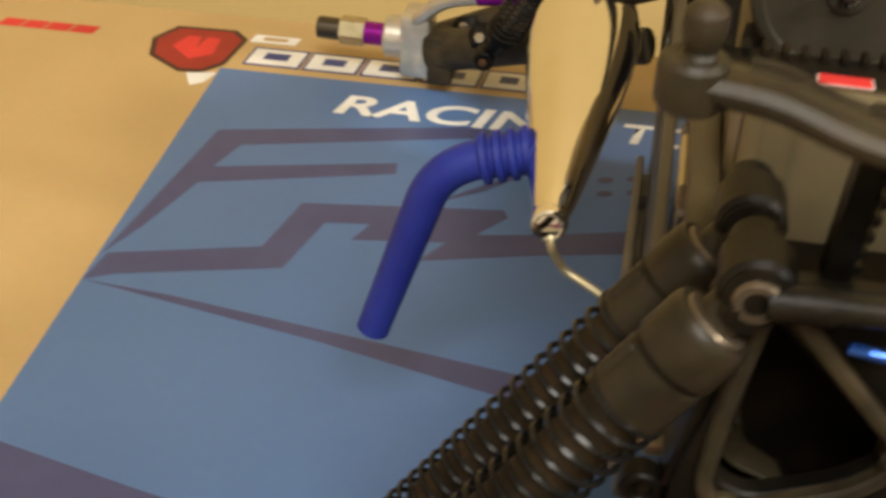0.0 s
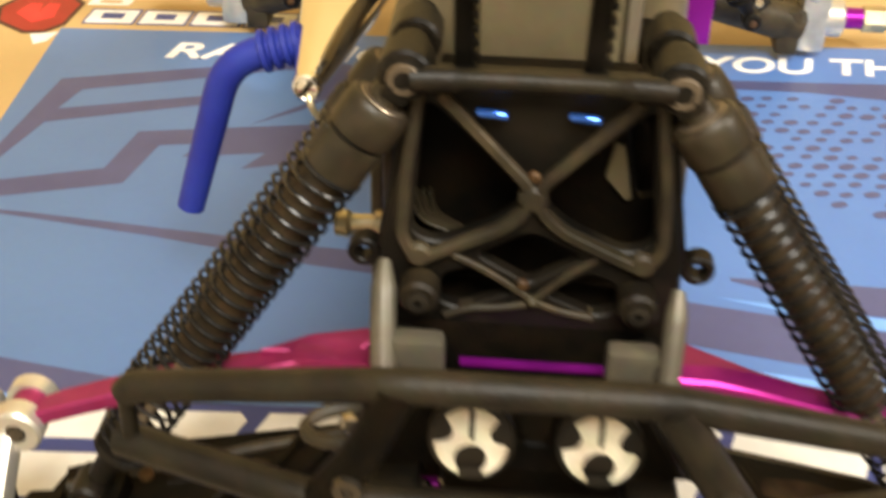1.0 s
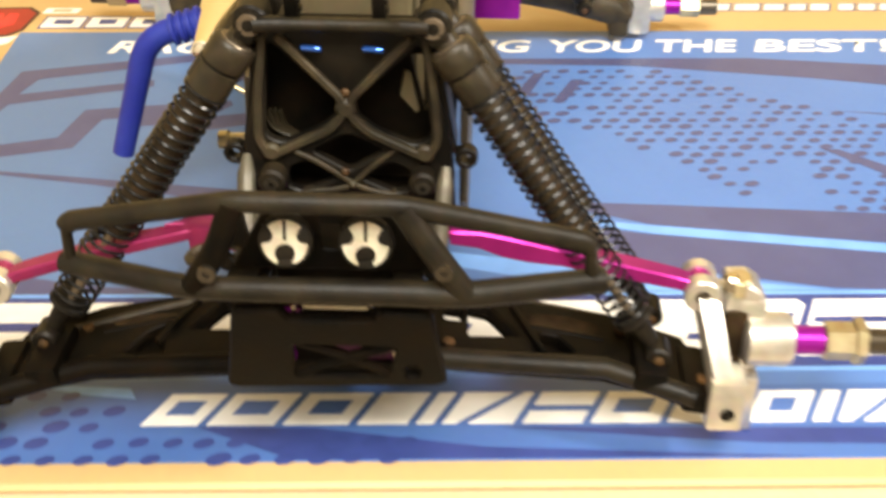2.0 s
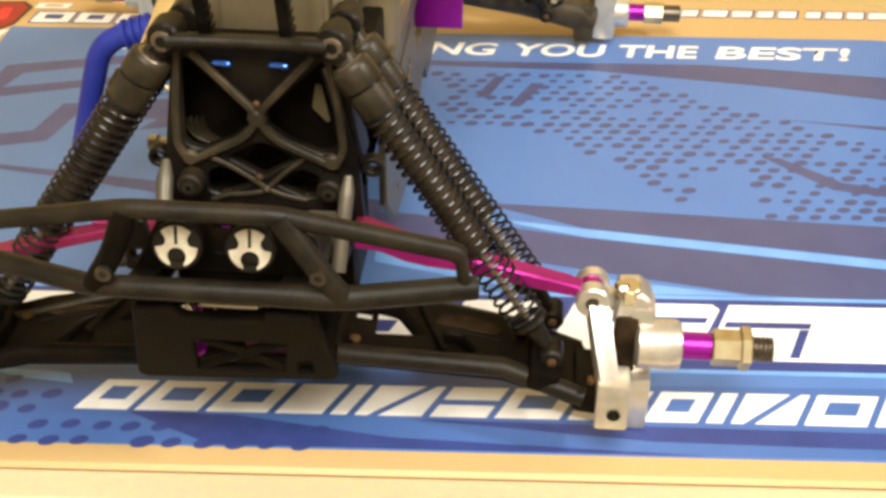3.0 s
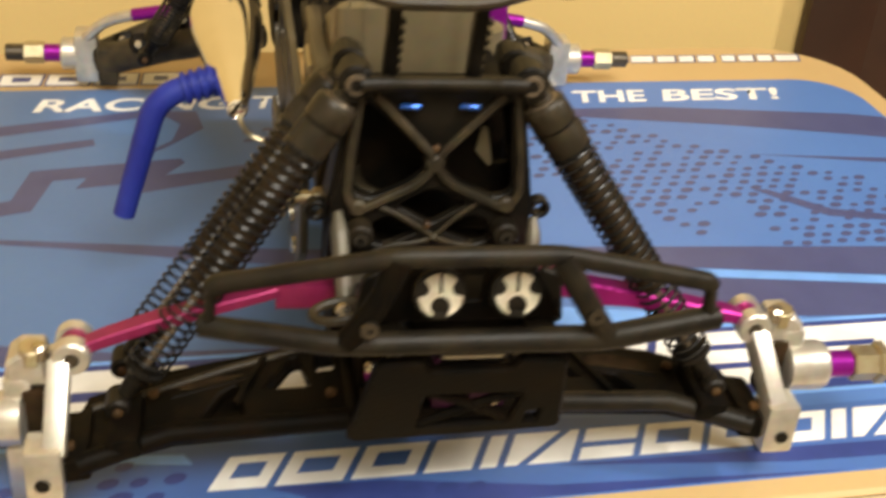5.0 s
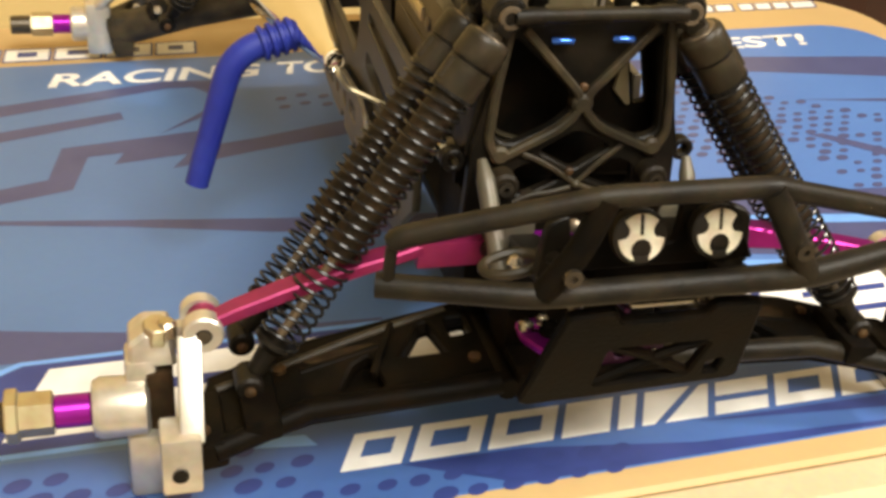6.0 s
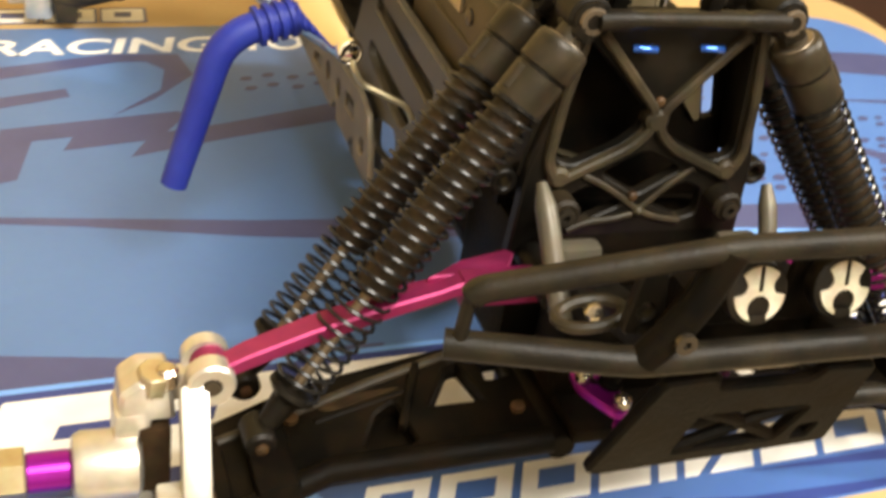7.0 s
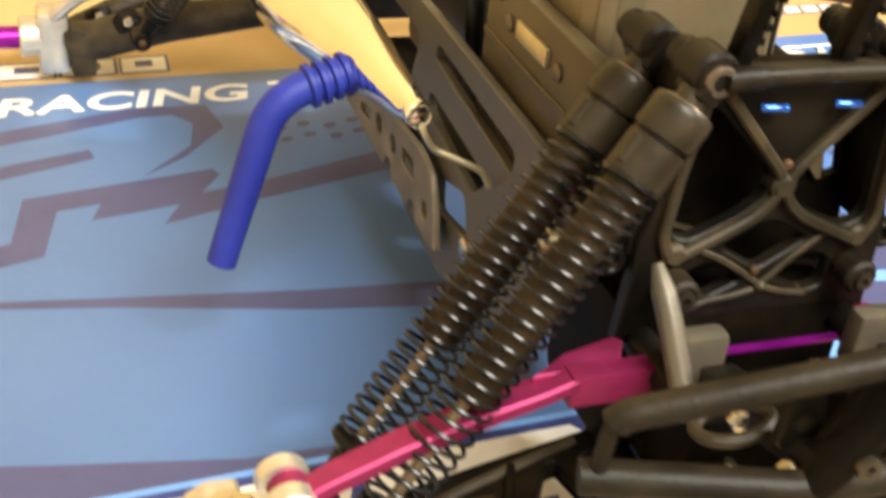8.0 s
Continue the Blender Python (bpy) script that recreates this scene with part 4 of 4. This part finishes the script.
brace = P("hinge_pin_brace", slab(fresh(), eased([(-0.2, 4.2), (2.2, 4.2), (2.2, 5.0), (1.5, 5.3), (0.4, 5.3), (-0.2, 5.0)], 0.2), [ngon(0.22, 12, 0.8, 4.75)], 0.35, facing(-2.3), 0.05), SHADED_MAGENTA, "grimy hinge pin brace, magenta darkened for shade")
P("screw", lathe(fresh(), [(0.2, 0), (0.2, 0.16), (0.1, 0.22)], Matrix.Translation((1.8, -2.65, 4.7)) @ Matrix.Rotation(radians(90), 4, "X"), 10), STEEL, "", brace)
crank = P("steering_plate", slab(fresh(), eased([(-2.3, -1.5), (-2.35, -2.3), (-1.75, -3.45), (-1.35, -3.35), (-1.25, -2.2), (-1.5, -1.4)], 0.2), [ngon(0.24, 12, -1.8, -1.95)], 0.26, Matrix.Translation((0, 0, 5.2)), 0.05), PURPLE, "purple anodised steering plate")
P("plate_lip", slab(fresh(), eased([(-1.75, -3.65), (-1.35, -3.55), (-1.35, -3.05), (-1.65, -3.1)], 0.12), [], 0.22, Matrix.Translation((0, 0, 4.8)), 0.05), PURPLE, "", crank)
for x, y in ((-2.1, -2.0), (-1.5, -3.1), (-1.5, -1.7)):
    P("screw", lathe(fresh(), [(0.24, 0), (0.24, 0.2), (0.12, 0.3)], Matrix.Translation((x, y, 5.46)), 10), STEEL, "", crank)
P("servo_saver", lathe(fresh(), [(0.26, 0), (0.32, 0.1), (0.32, 0.35), (0.22, 0.42), (0.22, 0.6), (0.14, 0.66)], Matrix.Translation((-1.45, -2.3, 5.2)), 18), GRIME, "grimy black servo saver post")
P("pin", rod(fresh(), (-0.75, -5.1, 8.35), (-0.75, -5.72, 8.45), 0.1), SHADED_MAGENTA, "dark wine-red pin")
P("link_plate", slab(fresh(), eased([(-0.75, -5.72), (1.35, -5.72), (1.35, -5.1), (-0.75, -5.1)], 0.28), [ngon(0.19, 12, -0.2, -5.4), ngon(0.19, 12, 0.6, -5.4)], 0.15, Matrix.Translation((0, 0, 8.5)), 0.03), STEEL, "drilled steel link plate")
ring = fresh()
sweep(ring, [(-3.4 + 0.8 * math.cos(a), -3.7 + 0.5 * math.sin(a), 8.9 + 0.12 * math.cos(a)) for a in (2 * math.pi * k / 24 for k in range(25))], 0.15, 8)
P("ring", ring, MOUNT, "oval grey plastic ring")
P("ball_stud", lathe(fresh(), [(0.02, -0.26), (0.16, -0.2), (0.26, 0), (0.16, 0.2), (0.02, 0.26)], Matrix.Translation((-3.3, -3.7, 8.95)), 14), STEEL, "bright ball stud")
for x, y, z, mat in ((-2.9, -5.0, 8.7, BRASS), (-1.9, -4.9, 8.2, SCREW), (2.6, -4.6, 8.6, BRASS), (1.9, -4.9, 8.1, SCREW), (-1.7, -3.6, 9.9, BOLT), (2.2, -3.9, 9.7, STEEL)):
    P("bolt", lathe(fresh(), [(0.1, -0.2), (0.2, -0.15), (0.2, 0.15), (0.12, 0.2)], pose(x, y, z, 60, 0, 20 * x), 8), mat, "small bolt head")
for s in (-1, 1):
    P("stay_bracket", slab(fresh(), eased([(s * 2.0, 8.9), (s * 3.1, 9.0), (s * 2.9, 10.6), (s * 2.3, 10.9)], 0.2), [ngon(0.22, 12, s * 2.6, 9.6)], 0.3, facing(-4.4), 0.05), BLACK)
P("cross_brace", box(fresh(), (0.4, 0.3, 7.34), (3.7, 0.2, 0.13), 0.02), PURPLE, "purple anodised cross brace")

# suspension


def shock(s, y, rear=False, hidden=False):
    """One long shock absorber; s is its side, y where its upper eye sits."""
    if rear:
        a, b = Vector((-0.7 + s * 5.2, y, 12.3)), Vector((-0.7 + s * 10.2, y + 3.2, 3.0))
    else:
        a, b = Vector((s * 2.72, y, 13.95 if hidden else 14.3)), Vector((s * 10.2, y - 1.5, 3.5))
    m, w = along(a, b), (b - a).normalized()
    L = (b - a).length
    body = P("shock_absorber", lathe(fresh(), [(0.28, 0.4), (0.36, 0.45), (0.38, 0.78), (0.63, 0.8), (0.69, 0.87), (0.71, 1.0), (0.72, 1.6), (0.70, 1.63), (0.64, 1.64), (0.64, 1.74), (0.68, 1.75), (0.69, 2.6), (0.66, 2.72), (0.55, 2.76)], m, 28), SHOCK, "black oil-filled shock absorber")
    P("body_tube", lathe(fresh(), [(0.5, 2.7), (0.52, 2.8), (0.5, L * 0.63), (0.42, L * 0.645)], m, 24), TUBE, "dust-caked brown-black tube inside the spring", body)
    # steel-toned ring put in for the shine on the cap's edge
    P("cap_face", lathe(fresh(), [(0.3, 0.74), (0.5, 0.76), (0.54, 0.8), (0.44, 0.84)], m, 24), BOLT, "bright ring in place of the cap edge's highlight", body)
    P("groove_ring", lathe(fresh(), [(0.6, 1.645), (0.655, 1.65), (0.655, 1.73), (0.6, 1.735)], m, 26), BLACK, "", body)
    P("collar_ring", lathe(fresh(), [(0.6, 2.6), (0.72, 2.64), (0.72, 2.72), (0.6, 2.76)], m, 26), SPRING, "", body)
    flat = m.to_3x3() @ Vector((0, 1, 0)) * (-1 if (m.to_3x3() @ Vector((0, 1, 0))).y > 0 else 1)
    P("reservoir_rib", rod(fresh(), a + w * 1.8 + flat * 0.6, a + w * 2.5 + flat * 0.6, 0.17), SHOCK, "", body)
    eye = Matrix.Translation(a) @ Matrix.Rotation(radians(90), 4, "X")
    P("upper_eye", lathe(fresh(), [(0.45, -0.75), (0.56, -0.6), (0.56, 0.2), (0.48, 0.3)], eye, 18), BLACK, "", body)
    P("eye_sleeve", rod(fresh(), a + Vector((0, 0.5, -0.02)), a + Vector((0, 1.25, -0.02)), 0.4, 16), BLACK, "", body)
    P("eye_tab", box(fresh(), (0, 0, 0), (0.9, 0.62, 1.0), 0.14, m @ Matrix.Translation((0, 0, 0.1))), BLACK, "", body)
    P("washer", lathe(fresh(), [(0.4, 0.3), (0.46, 0.32), (0.46, 0.38), (0.3, 0.4)], eye, 18), BLACK, "", body)
    if not hidden:
        P("bolt", lathe(fresh(), [(0.36, 0.2), (0.36, 0.44), (0.32, 0.5), (0.2, 0.5), (0.2, 0.3)], eye, 14), BOLT, "steel cap bolt", body)
        P("socket", lathe(fresh(), [(0.195, 0.3), (0.195, 0.32)], eye, 6), BLACK, "", body)
    P("spring", coil(fresh(), a + w * 2.65, a + w * (L - 1.6), 0.66, 0.058, 24.5 if rear else 27, 6, 18), SPRING, "glossy black coil spring", body)
    P("rod", rod(fresh(), a + w * L * 0.6, b - w * 0.6, 0.15), BOLT, "dull dirty steel shock rod", body)
    P("spring_seat", lathe(fresh(), [(0.4, L - 1.7), (0.66, L - 1.6), (0.68, L - 1.45), (0.38, L - 1.2), (0.28, L - 0.4)], m, 20), BLACK, "", body)
    P("lower_eye", lathe(fresh(), [(0.34, -0.55), (0.42, -0.45), (0.42, 0.45), (0.34, 0.55)], Matrix.Translation(b) @ Matrix.Rotation(radians(90), 4, "X"), 16), BLACK, "", body)
    P("lower_bolt", lathe(fresh(), [(0.17, 0.5), (0.17, 0.64), (0.1, 0.68)], Matrix.Translation(b) @ Matrix.Rotation(radians(90), 4, "X"), 10), RUST, "", body)
    return body


for s in (-1, 1):
    shock(s, 0.8)
    shock(s, 3.1, hidden=True)
    shock(s, 27.0, True)


def upper_arm(s):
    """A bar of changing section: x, top, depth, front and rear edge at each station."""
    lag = -0.8 if s < 0 else 0.0
    stations = [(4.2, 7.62, 0.4, -0.2, 0.3), (5.1, 7.55, 0.4, -0.34, 0.25), (5.75, 7.4, 0.38, -0.42, 0.3),
                (6.9, 7.12, 0.42, -0.40, 0.40), (9.0, 6.62, 0.44, -0.38, 0.36), (10.6, 6.2, 0.44, -0.32, 0.38), (11.4, 5.9, 0.4, -0.2, 0.4)]
    if s > 0:
        stations = [(3.3, 7.7, 0.5, -0.3, 0.3), (4.2, 7.72, 0.6, -0.36, 0.3), (5.0, 7.6, 0.78, -0.4, 0.3), (5.8, 7.42, 0.76, -0.42, 0.3),
                    (6.9, 7.15, 0.62, -0.40, 0.40), (9.0, 6.62, 0.56, -0.38, 0.36), (10.6, 6.2, 0.5, -0.32, 0.38), (11.4, 5.9, 0.4, -0.2, 0.4)]
    bm, rings = fresh(), []
    for x, top_z, deep, front, rear in stations:
        d = lag * ((x - 2.9) / 8.5) ** 3
        e = 0.06
        section = [(front + e, top_z), (rear - e, top_z), (rear, top_z - e), (rear, top_z - deep + e), (rear - e, top_z - deep), (front + e, top_z - deep), (front, top_z - deep + e), (front, top_z - e)]
        rings.append([bm.verts.new((s * x, y + d, z)) for y, z in section])
    for lo, hi in zip(rings, rings[1:]):
        for k in range(8):
            bm.faces.new((lo[k], lo[(k + 1) % 8], hi[(k + 1) % 8], hi[k]))
    bm.faces.new(rings[0])
    bm.faces.new(rings[-1])
    tint = CRIMSON if s < 0 else MAGENTA
    arm = P("upper_arm", bm, tint, "faded crimson anodised upper suspension arm" if s < 0 else "magenta anodised upper suspension arm", angle=30)
    if s < 0:
        P("arm_block", box(fresh(), (s * 4.0, -0.05, 7.19), (2.25, 0.56, 0.84), 0.05), tint, "", arm, 30)
    if s < 0:
        P("arm_gusset", slab(fresh(), [(s * x, y) for x, y in ((6.0, 0.05), (4.9, 0.75), (3.5, 1.15), (3.3, 0.95), (3.75, 0.2), (5.0, 0.1))], [], 0.3, Matrix.Translation((0, 0, 7.22)), 0.04), tint, "", arm, 30)
    else:   # flat dusty web between the arm and the tower
        P("arm_gusset", slab(fresh(), eased([(0, -0.2), (0, 1.3), (0.5, 1.2), (2.0, 0.72), (3.8, 0.42), (5.4, 0.3), (5.4, -0.2)], 0.12), [], 0.2, Matrix.Translation((3.15, 0, 7.44)) @ Matrix.Rotation(radians(9.5), 4, "Y"), 0.03), CRIMSON, "dusty crimson web", arm, 30)
    P("arm_eye", lathe(fresh(), [(0.4, -0.38), (0.46, -0.32), (0.46, 0.32), (0.4, 0.38)], Matrix.Translation((s * 11.45, lag * 0.95 + 0.25, 5.65)) @ Matrix.Rotation(radians(90), 4, "X"), 18), tint, "", arm)
    P("arm_bushing", rod(fresh(), (s * 2.8, -1.0, 7.3), (s * 2.8, 1.6, 7.35), 0.42), BLACK, "", arm)
    return arm


def lower_arm(s):
    dy = -0.7 if s < 0 else 0.0
    back = [(11.4, 1.1 + dy * 0.6), (8.8, 1.9 + dy * 0.5), (6.0, 2.1 + dy * 0.4), (2.8, 2.3 + dy * 0.3)]
    plan = [(2.8, -1.9 + dy * 0.8), (8.6, -1.25 + dy), (10.2, -1.6 + dy), (11.7, -2.2 + dy), (12.0, -0.6 + dy), *back]
    opening = [(5.55, -0.25), (4.6, 1.25), (4.3, 1.3), (3.95, -0.45)] if s < 0 else [(5.7, -0.1), (4.65, 1.3), (3.9, 1.4), (3.95, -0.45)]
    holes = [eased(opening, 0.1), eased([(3.1, 0.3), (3.72, 0.3), (3.7, 1.25), (3.14, 1.25)], 0.1)]
    m = Matrix.Translation((s * 3.0, 0, 3.9)) @ Matrix.Rotation(s * radians(8), 4, "Y") @ Matrix.Diagonal((s, 1, 1, 1)) @ Matrix.Translation((-3.0, 0, -0.5))
    pockets = [eased([(6.2, -0.8 + dy), (7.6, -0.6 + dy), (7.0, 0.2 + dy * 0.5), (6.4, 0.2)], 0.15)]
    arm = P("lower_arm", slab(fresh(), plan, holes + pockets, 0.5, m, 0.08), GRIME, "grimy black lower suspension arm")
    P("arm_floor", slab(fresh(), [(x, y * 0.94) for x, y in plan], holes, 0.12, m @ Matrix.Translation((0, 0, -0.13))), GRIME, "", arm)
    for line, r in (([(2.8, -1.75 + dy * 0.8, 0.35), (8.6, -1.1 + dy, 0.4), (11.5, -2.0 + dy, 0.4)], 0.36), ([(x, y - 0.15, 0.3) for x, y in back[::-1]], 0.22), ([(6.0, 0.5, 0.42), (8.6, 0.35 + dy * 0.5, 0.42)], 0.14)):
        # front rib: lit tone on the right arm, shaded tone on the left
        P("rib", sweep(fresh(), [m @ Vector(p) for p in line], r, 12), (GRIME if s < 0 else BUMPER) if r > 0.3 else GRIME if s < 0 or r < 0.2 else DUST_LIT_EDGE, "", arm)
    # tan tone stands in for the highlight along this rear edge
    if s < 0:
        P("edge_rib", sweep(fresh(), bent([m @ Vector(p) for p in ((11.2, -0.05, 0.5), (9.1, 0.45, 0.5), (6.6, 1.1, 0.52), (3.6, 1.75, 0.5))], 0.6), 0.15, 10), DUST_LIT_EDGE, "raised edge tinted tan for the light on it", arm)
    P("brace_rib", box(fresh(), (0, 0, 0), (0.22, 2.6, 0.3), 0.08, m @ Matrix.Translation((5.95, 0.2, 0.55)) @ Matrix.Rotation(radians(24), 4, "Z")), GRIME, "", arm)
    P("rust_stain", slab(fresh(), eased([(x, y * (0.55 if s < 0 else 1)) for x, y in ((6.0, 0.55), (8.3, 0.45), (8.5, 1.1), (7.2, 1.35), (6.1, 1.2))], 0.25), [], 0.02, m @ Matrix.Translation((0, 0, 0.505))), MUD, "dried brown mud stain", arm)
    for x, y in ((3.3, -1.1), (9.2, 0.9 + dy), (11.7, -1.5 + dy)):
        P("screw", lathe(fresh(), [(0.2, 0), (0.2, 0.14), (0.1, 0.18)], m @ Matrix.Translation((x, y, 0.5 if x < 11 else 0.74)), 10), RUST, "", arm)
    P("shock_mount", box(fresh(), (0, 0, 0), (1.1, 2.6, 0.8), 0.2, m @ Matrix.Translation((10.0, -0.6 + dy, 0.6))), GRIME, "", arm)
    P("arm_end", box(fresh(), (0, 0, 0), (1.0, 2.6, 0.9), 0.2, m @ Matrix.Translation((11.6, -0.9 + dy, 0.3))), GRIME, "", arm)
    P("hinge_boss", rod(fresh(), m @ Vector((2.6, -2.0 + dy * 0.8, 0.2)), m @ Vector((2.6, 2.4, 0.2)), 0.4), GRIME, "", arm)
    return arm


def knuckle(s):
    # C-shaped hub carrier; the side with s < 0 sits a little further forward and lower
    dy, dz = (-0.8, -0.5) if s < 0 else (0.0, 0.0)
    c = fresh()
    lo, hi = Vector((12.15 if s > 0 else -12.0, -2.0 + dy, 3.3)), Vector((s * 11.66 if s > 0 else -11.9, -0.4 + dy * 0.8, 5.3))
    box(c, (lo + hi) / 2, (0.7, 0.7, (hi - lo).length + 0.4), 0.1, (hi - lo).to_track_quat("Z", "Y").to_matrix().to_4x4())
    box(c, (s * 12.34, -1.9 + dy, 2.62), (1.15, 1.2, 1.95), 0.12)
    carrier = P("hub_carrier", c, ALU, "satin aluminium hub carrier")
    P("pin_hole", lathe(fresh(), [(0.24, 0), (0.24, 0.03)], Matrix.Translation((s * 12.4, -2.53 + dy, 2.35)) @ Matrix.Rotation(radians(90), 4, "X"), 14), BLACK, "dark pin hole", carrier)
    ball = Matrix.Translation((s * 11.5, 0.0 + dy * 0.8, 5.6)) @ Matrix.Rotation(radians(90), 4, "X")
    P("upper_pivot", lathe(fresh(), [(0.5, -0.95), (0.6, -0.85), (0.6, -0.45), (0.3, -0.4), (0.3, 0.0), (0.6, 0.05), (0.6, 0.52), (0.54, 0.6), (0.26, 0.6), (0.22, 0.45)], ball, 20), ALU, "", carrier)
    P("pivot_bolt", lathe(fresh(), [(0.22, 0.5), (0.22, 0.64), (0.1, 0.66)], ball, 10), SCREW, "", carrier)
    # steering block outside it, down to the mat
    block = P("steering_block", box(fresh(), (s * 13.3, 0.5 + dy, 3.7 + dz), (0.9, 1.2, 2.9), 0.18), ALU, "satin aluminium steering block")
    P("block_top", slab(fresh(), eased([(s * 12.25, 4.5), (s * 13.65, 4.5), (s * 13.6, 5.4), (s * 13.15, 5.75), (s * 12.4, 5.7)], 0.15), [], 1.3, facing(1.25 + dy) @ Matrix.Translation((0, dz * 0.3, 0)), 0.12), ALU, "", block)
    reach, eye_at = Vector((s * 12.75, 0.75 + dy, 5.0 + dz * 0.3)), Vector((s * 11.75, 0.15 + dy * 0.8, 5.35))
    P("pivot_bridge", box(fresh(), (0, 0, 0), (0.55, 0.75, (eye_at - reach).length + 0.3), 0.14, Matrix.Translation((reach + eye_at) / 2) @ (eye_at - reach).to_track_quat("Z", "Y").to_matrix().to_4x4()), ALU, "", block)
    # added block that darkens the gap between carrier and steering block
    P("block_core", box(fresh(), (s * 12.78, 0.25 + dy, 3.55 + dz), (0.8, 0.9, 2.4), 0.15), MUD, "dark brown block added to darken the gap", block)
    P("brass_bush", rod(fresh(), (s * 12.8, 0.3 + dy, 5.3 + dz * 0.3), (s * 12.75, 0.2 + dy, 5.95 + dz * 0.3), 0.42, 8), BRASS, "dull brass bush", block)
    P("block_foot", box(fresh(), (s * 13.3, 0.1 + dy, 1.13), (1.0, 1.3, 2.3), 0.18), ALU, "", block)
    P("kingpin", lathe(fresh(), [(0.3, 0), (0.3, 0.4), (0.2, 0.5)], Matrix.Translation((s * 12.5, 0.2 + dy, 5.5 + dz * 0.3)), 12), STEEL, "", block)
    y, z = dy, 3.6 + dz
    P("collar", lathe(fresh(), [(0.7, 0), (0.9, 0.12), (0.92, 1.4), (0.82, 1.6), (0.6, 1.65)], along((s * 13.1, y, z), (s * 15.0, y, z)), 26), ALU, "", block)
    axle = P("axle_sleeve", lathe(fresh(), [(0.45, 0), (0.5, 0.05), (0.5, 1.0), (0.45, 1.05)], along((s * 14.75, y, z), (s * 16.0, y, z)), 24), PURPLE, "purple anodised axle sleeve")
    P("hub_sleeve", lathe(fresh(), [(0.6, 0), (0.66, 0.05), (0.66, 0.95), (0.5, 1.0)], along((s * 15.8, y, z), (s * 17.0, y, z)), 6), BRASS, "dull nickel hex hub", axle)
    P("wheel_nut", lathe(fresh(), [(0.72, 0), (0.8, 0.06), (0.8, 0.34), (0.72, 0.4)], along((s * 16.75, y, z), (s * 17.5, y, z)), 6), BRASS, "dull nickel wheel nut", axle)
    P("axle_thread", lathe(fresh(), [(0.46 - 0.04 * (k % 2), 0.08 * k) for k in range(11)], along((s * 17.1, y, z), (s * 18.0, y, z)), 18), SCREW, "dark threaded axle end", axle)


for s in (-1, 1):
    upper_arm(s)
    lower_arm(s)
    knuckle(s)

# rear axle, seen from afar
for s in (-1, 1):
    cx, y = -0.7, 33.6
    X = lambda d: cx + s * d
    hub = fresh()
    box(hub, (X(13.6), y, 1.75), (1.3, 1.8, 2.8), 0.25)
    lathe(hub, [(0.7, 0), (0.9, 0.1), (0.9, 1.0), (0.8, 1.1)], along((X(13.9), y, 1.8), (X(15.0), y, 1.8)), 22)
    block = P("rear_hub", hub, ALU, "satin aluminium rear hub")
    axle = P("axle_sleeve", rod(fresh(), (X(14.9), y, 1.8), (X(16.0), y, 1.8), 0.5, 20), PURPLE, "purple anodised axle sleeve")
    P("hub_sleeve", rod(fresh(), (X(15.9), y, 1.8), (X(17.0), y, 1.8), 0.62, 6), BRASS, "", axle)
    P("axle_thread", rod(fresh(), (X(16.9), y, 1.8), (X(18.0), y, 1.8), 0.48, 16), SCREW, "", axle)
    low = fresh()
    sweep(low, [(X(4.0), 29.5, 4.6), (X(9.0), 31.8, 3.0), (X(12.8), 33.0, 1.6)], [0.7, 0.85, 0.9], 12)
    sweep(low, [(X(4.0), 35.5, 4.6), (X(9.0), 35.2, 3.0), (X(12.8), 34.3, 1.6)], [0.6, 0.7, 0.7], 12)
    box(low, (X(12.4), 32.9, 1.5), (1.1, 1.6, 2.2), 0.3)
    lower = P("rear_lower_arm", low, DUST_LIT_EDGE, "dusty brown-black rear suspension arm")
    for k, (d, dy, z) in enumerate(((6.0, -2.6, 5.0), (8.2, -1.0, 4.3), (10.6, -1.9, 3.2), (11.6, 0.2, 2.6))):
        P("link_block", box(fresh(), (X(d), y + dy, z), (0.9, 0.8, 0.9), 0.2, pose(0, 0, 0, 20 * k, 0, 30)), BLACK, "", lower)
        P("bolt", rod(fresh(), (X(d), y + dy - 0.3, z + 0.1), (X(d), y + dy - 0.7, z + 0.2), 0.22, 8), STEEL, "", lower)
    link = P("rear_upper_link", sweep(fresh(), bent([(X(13.6), y - 0.6, 2.9), (X(12.4), y - 1.2, 4.2), (X(10.8), y - 1.6, 4.7)], 1.0), 0.32, 12), ALU, "satin aluminium rear upper link")
    P("link_end", rod(fresh(), (X(10.9), y - 1.6, 4.68), (X(8.8), y - 1.9, 5.1), 0.36), PURPLE, "purple anodised link end", link)
P("rear_gearbox", box(fresh(), (-0.7, 32.2, 6.0), (7.0, 6.0, 4.4), 0.6), DUSTY, "grimy black rear gearbox")
P("rear_tower", slab(fresh(), [(-6.4, 12.6), (5.0, 12.6), (3.4, 7.0), (-4.8, 7.0)], [[(-3.6, 11.4), (2.2, 11.4), (1.4, 9.0), (-2.8, 9.0)]], 0.5, facing(29.0), 0.06), BLACK)
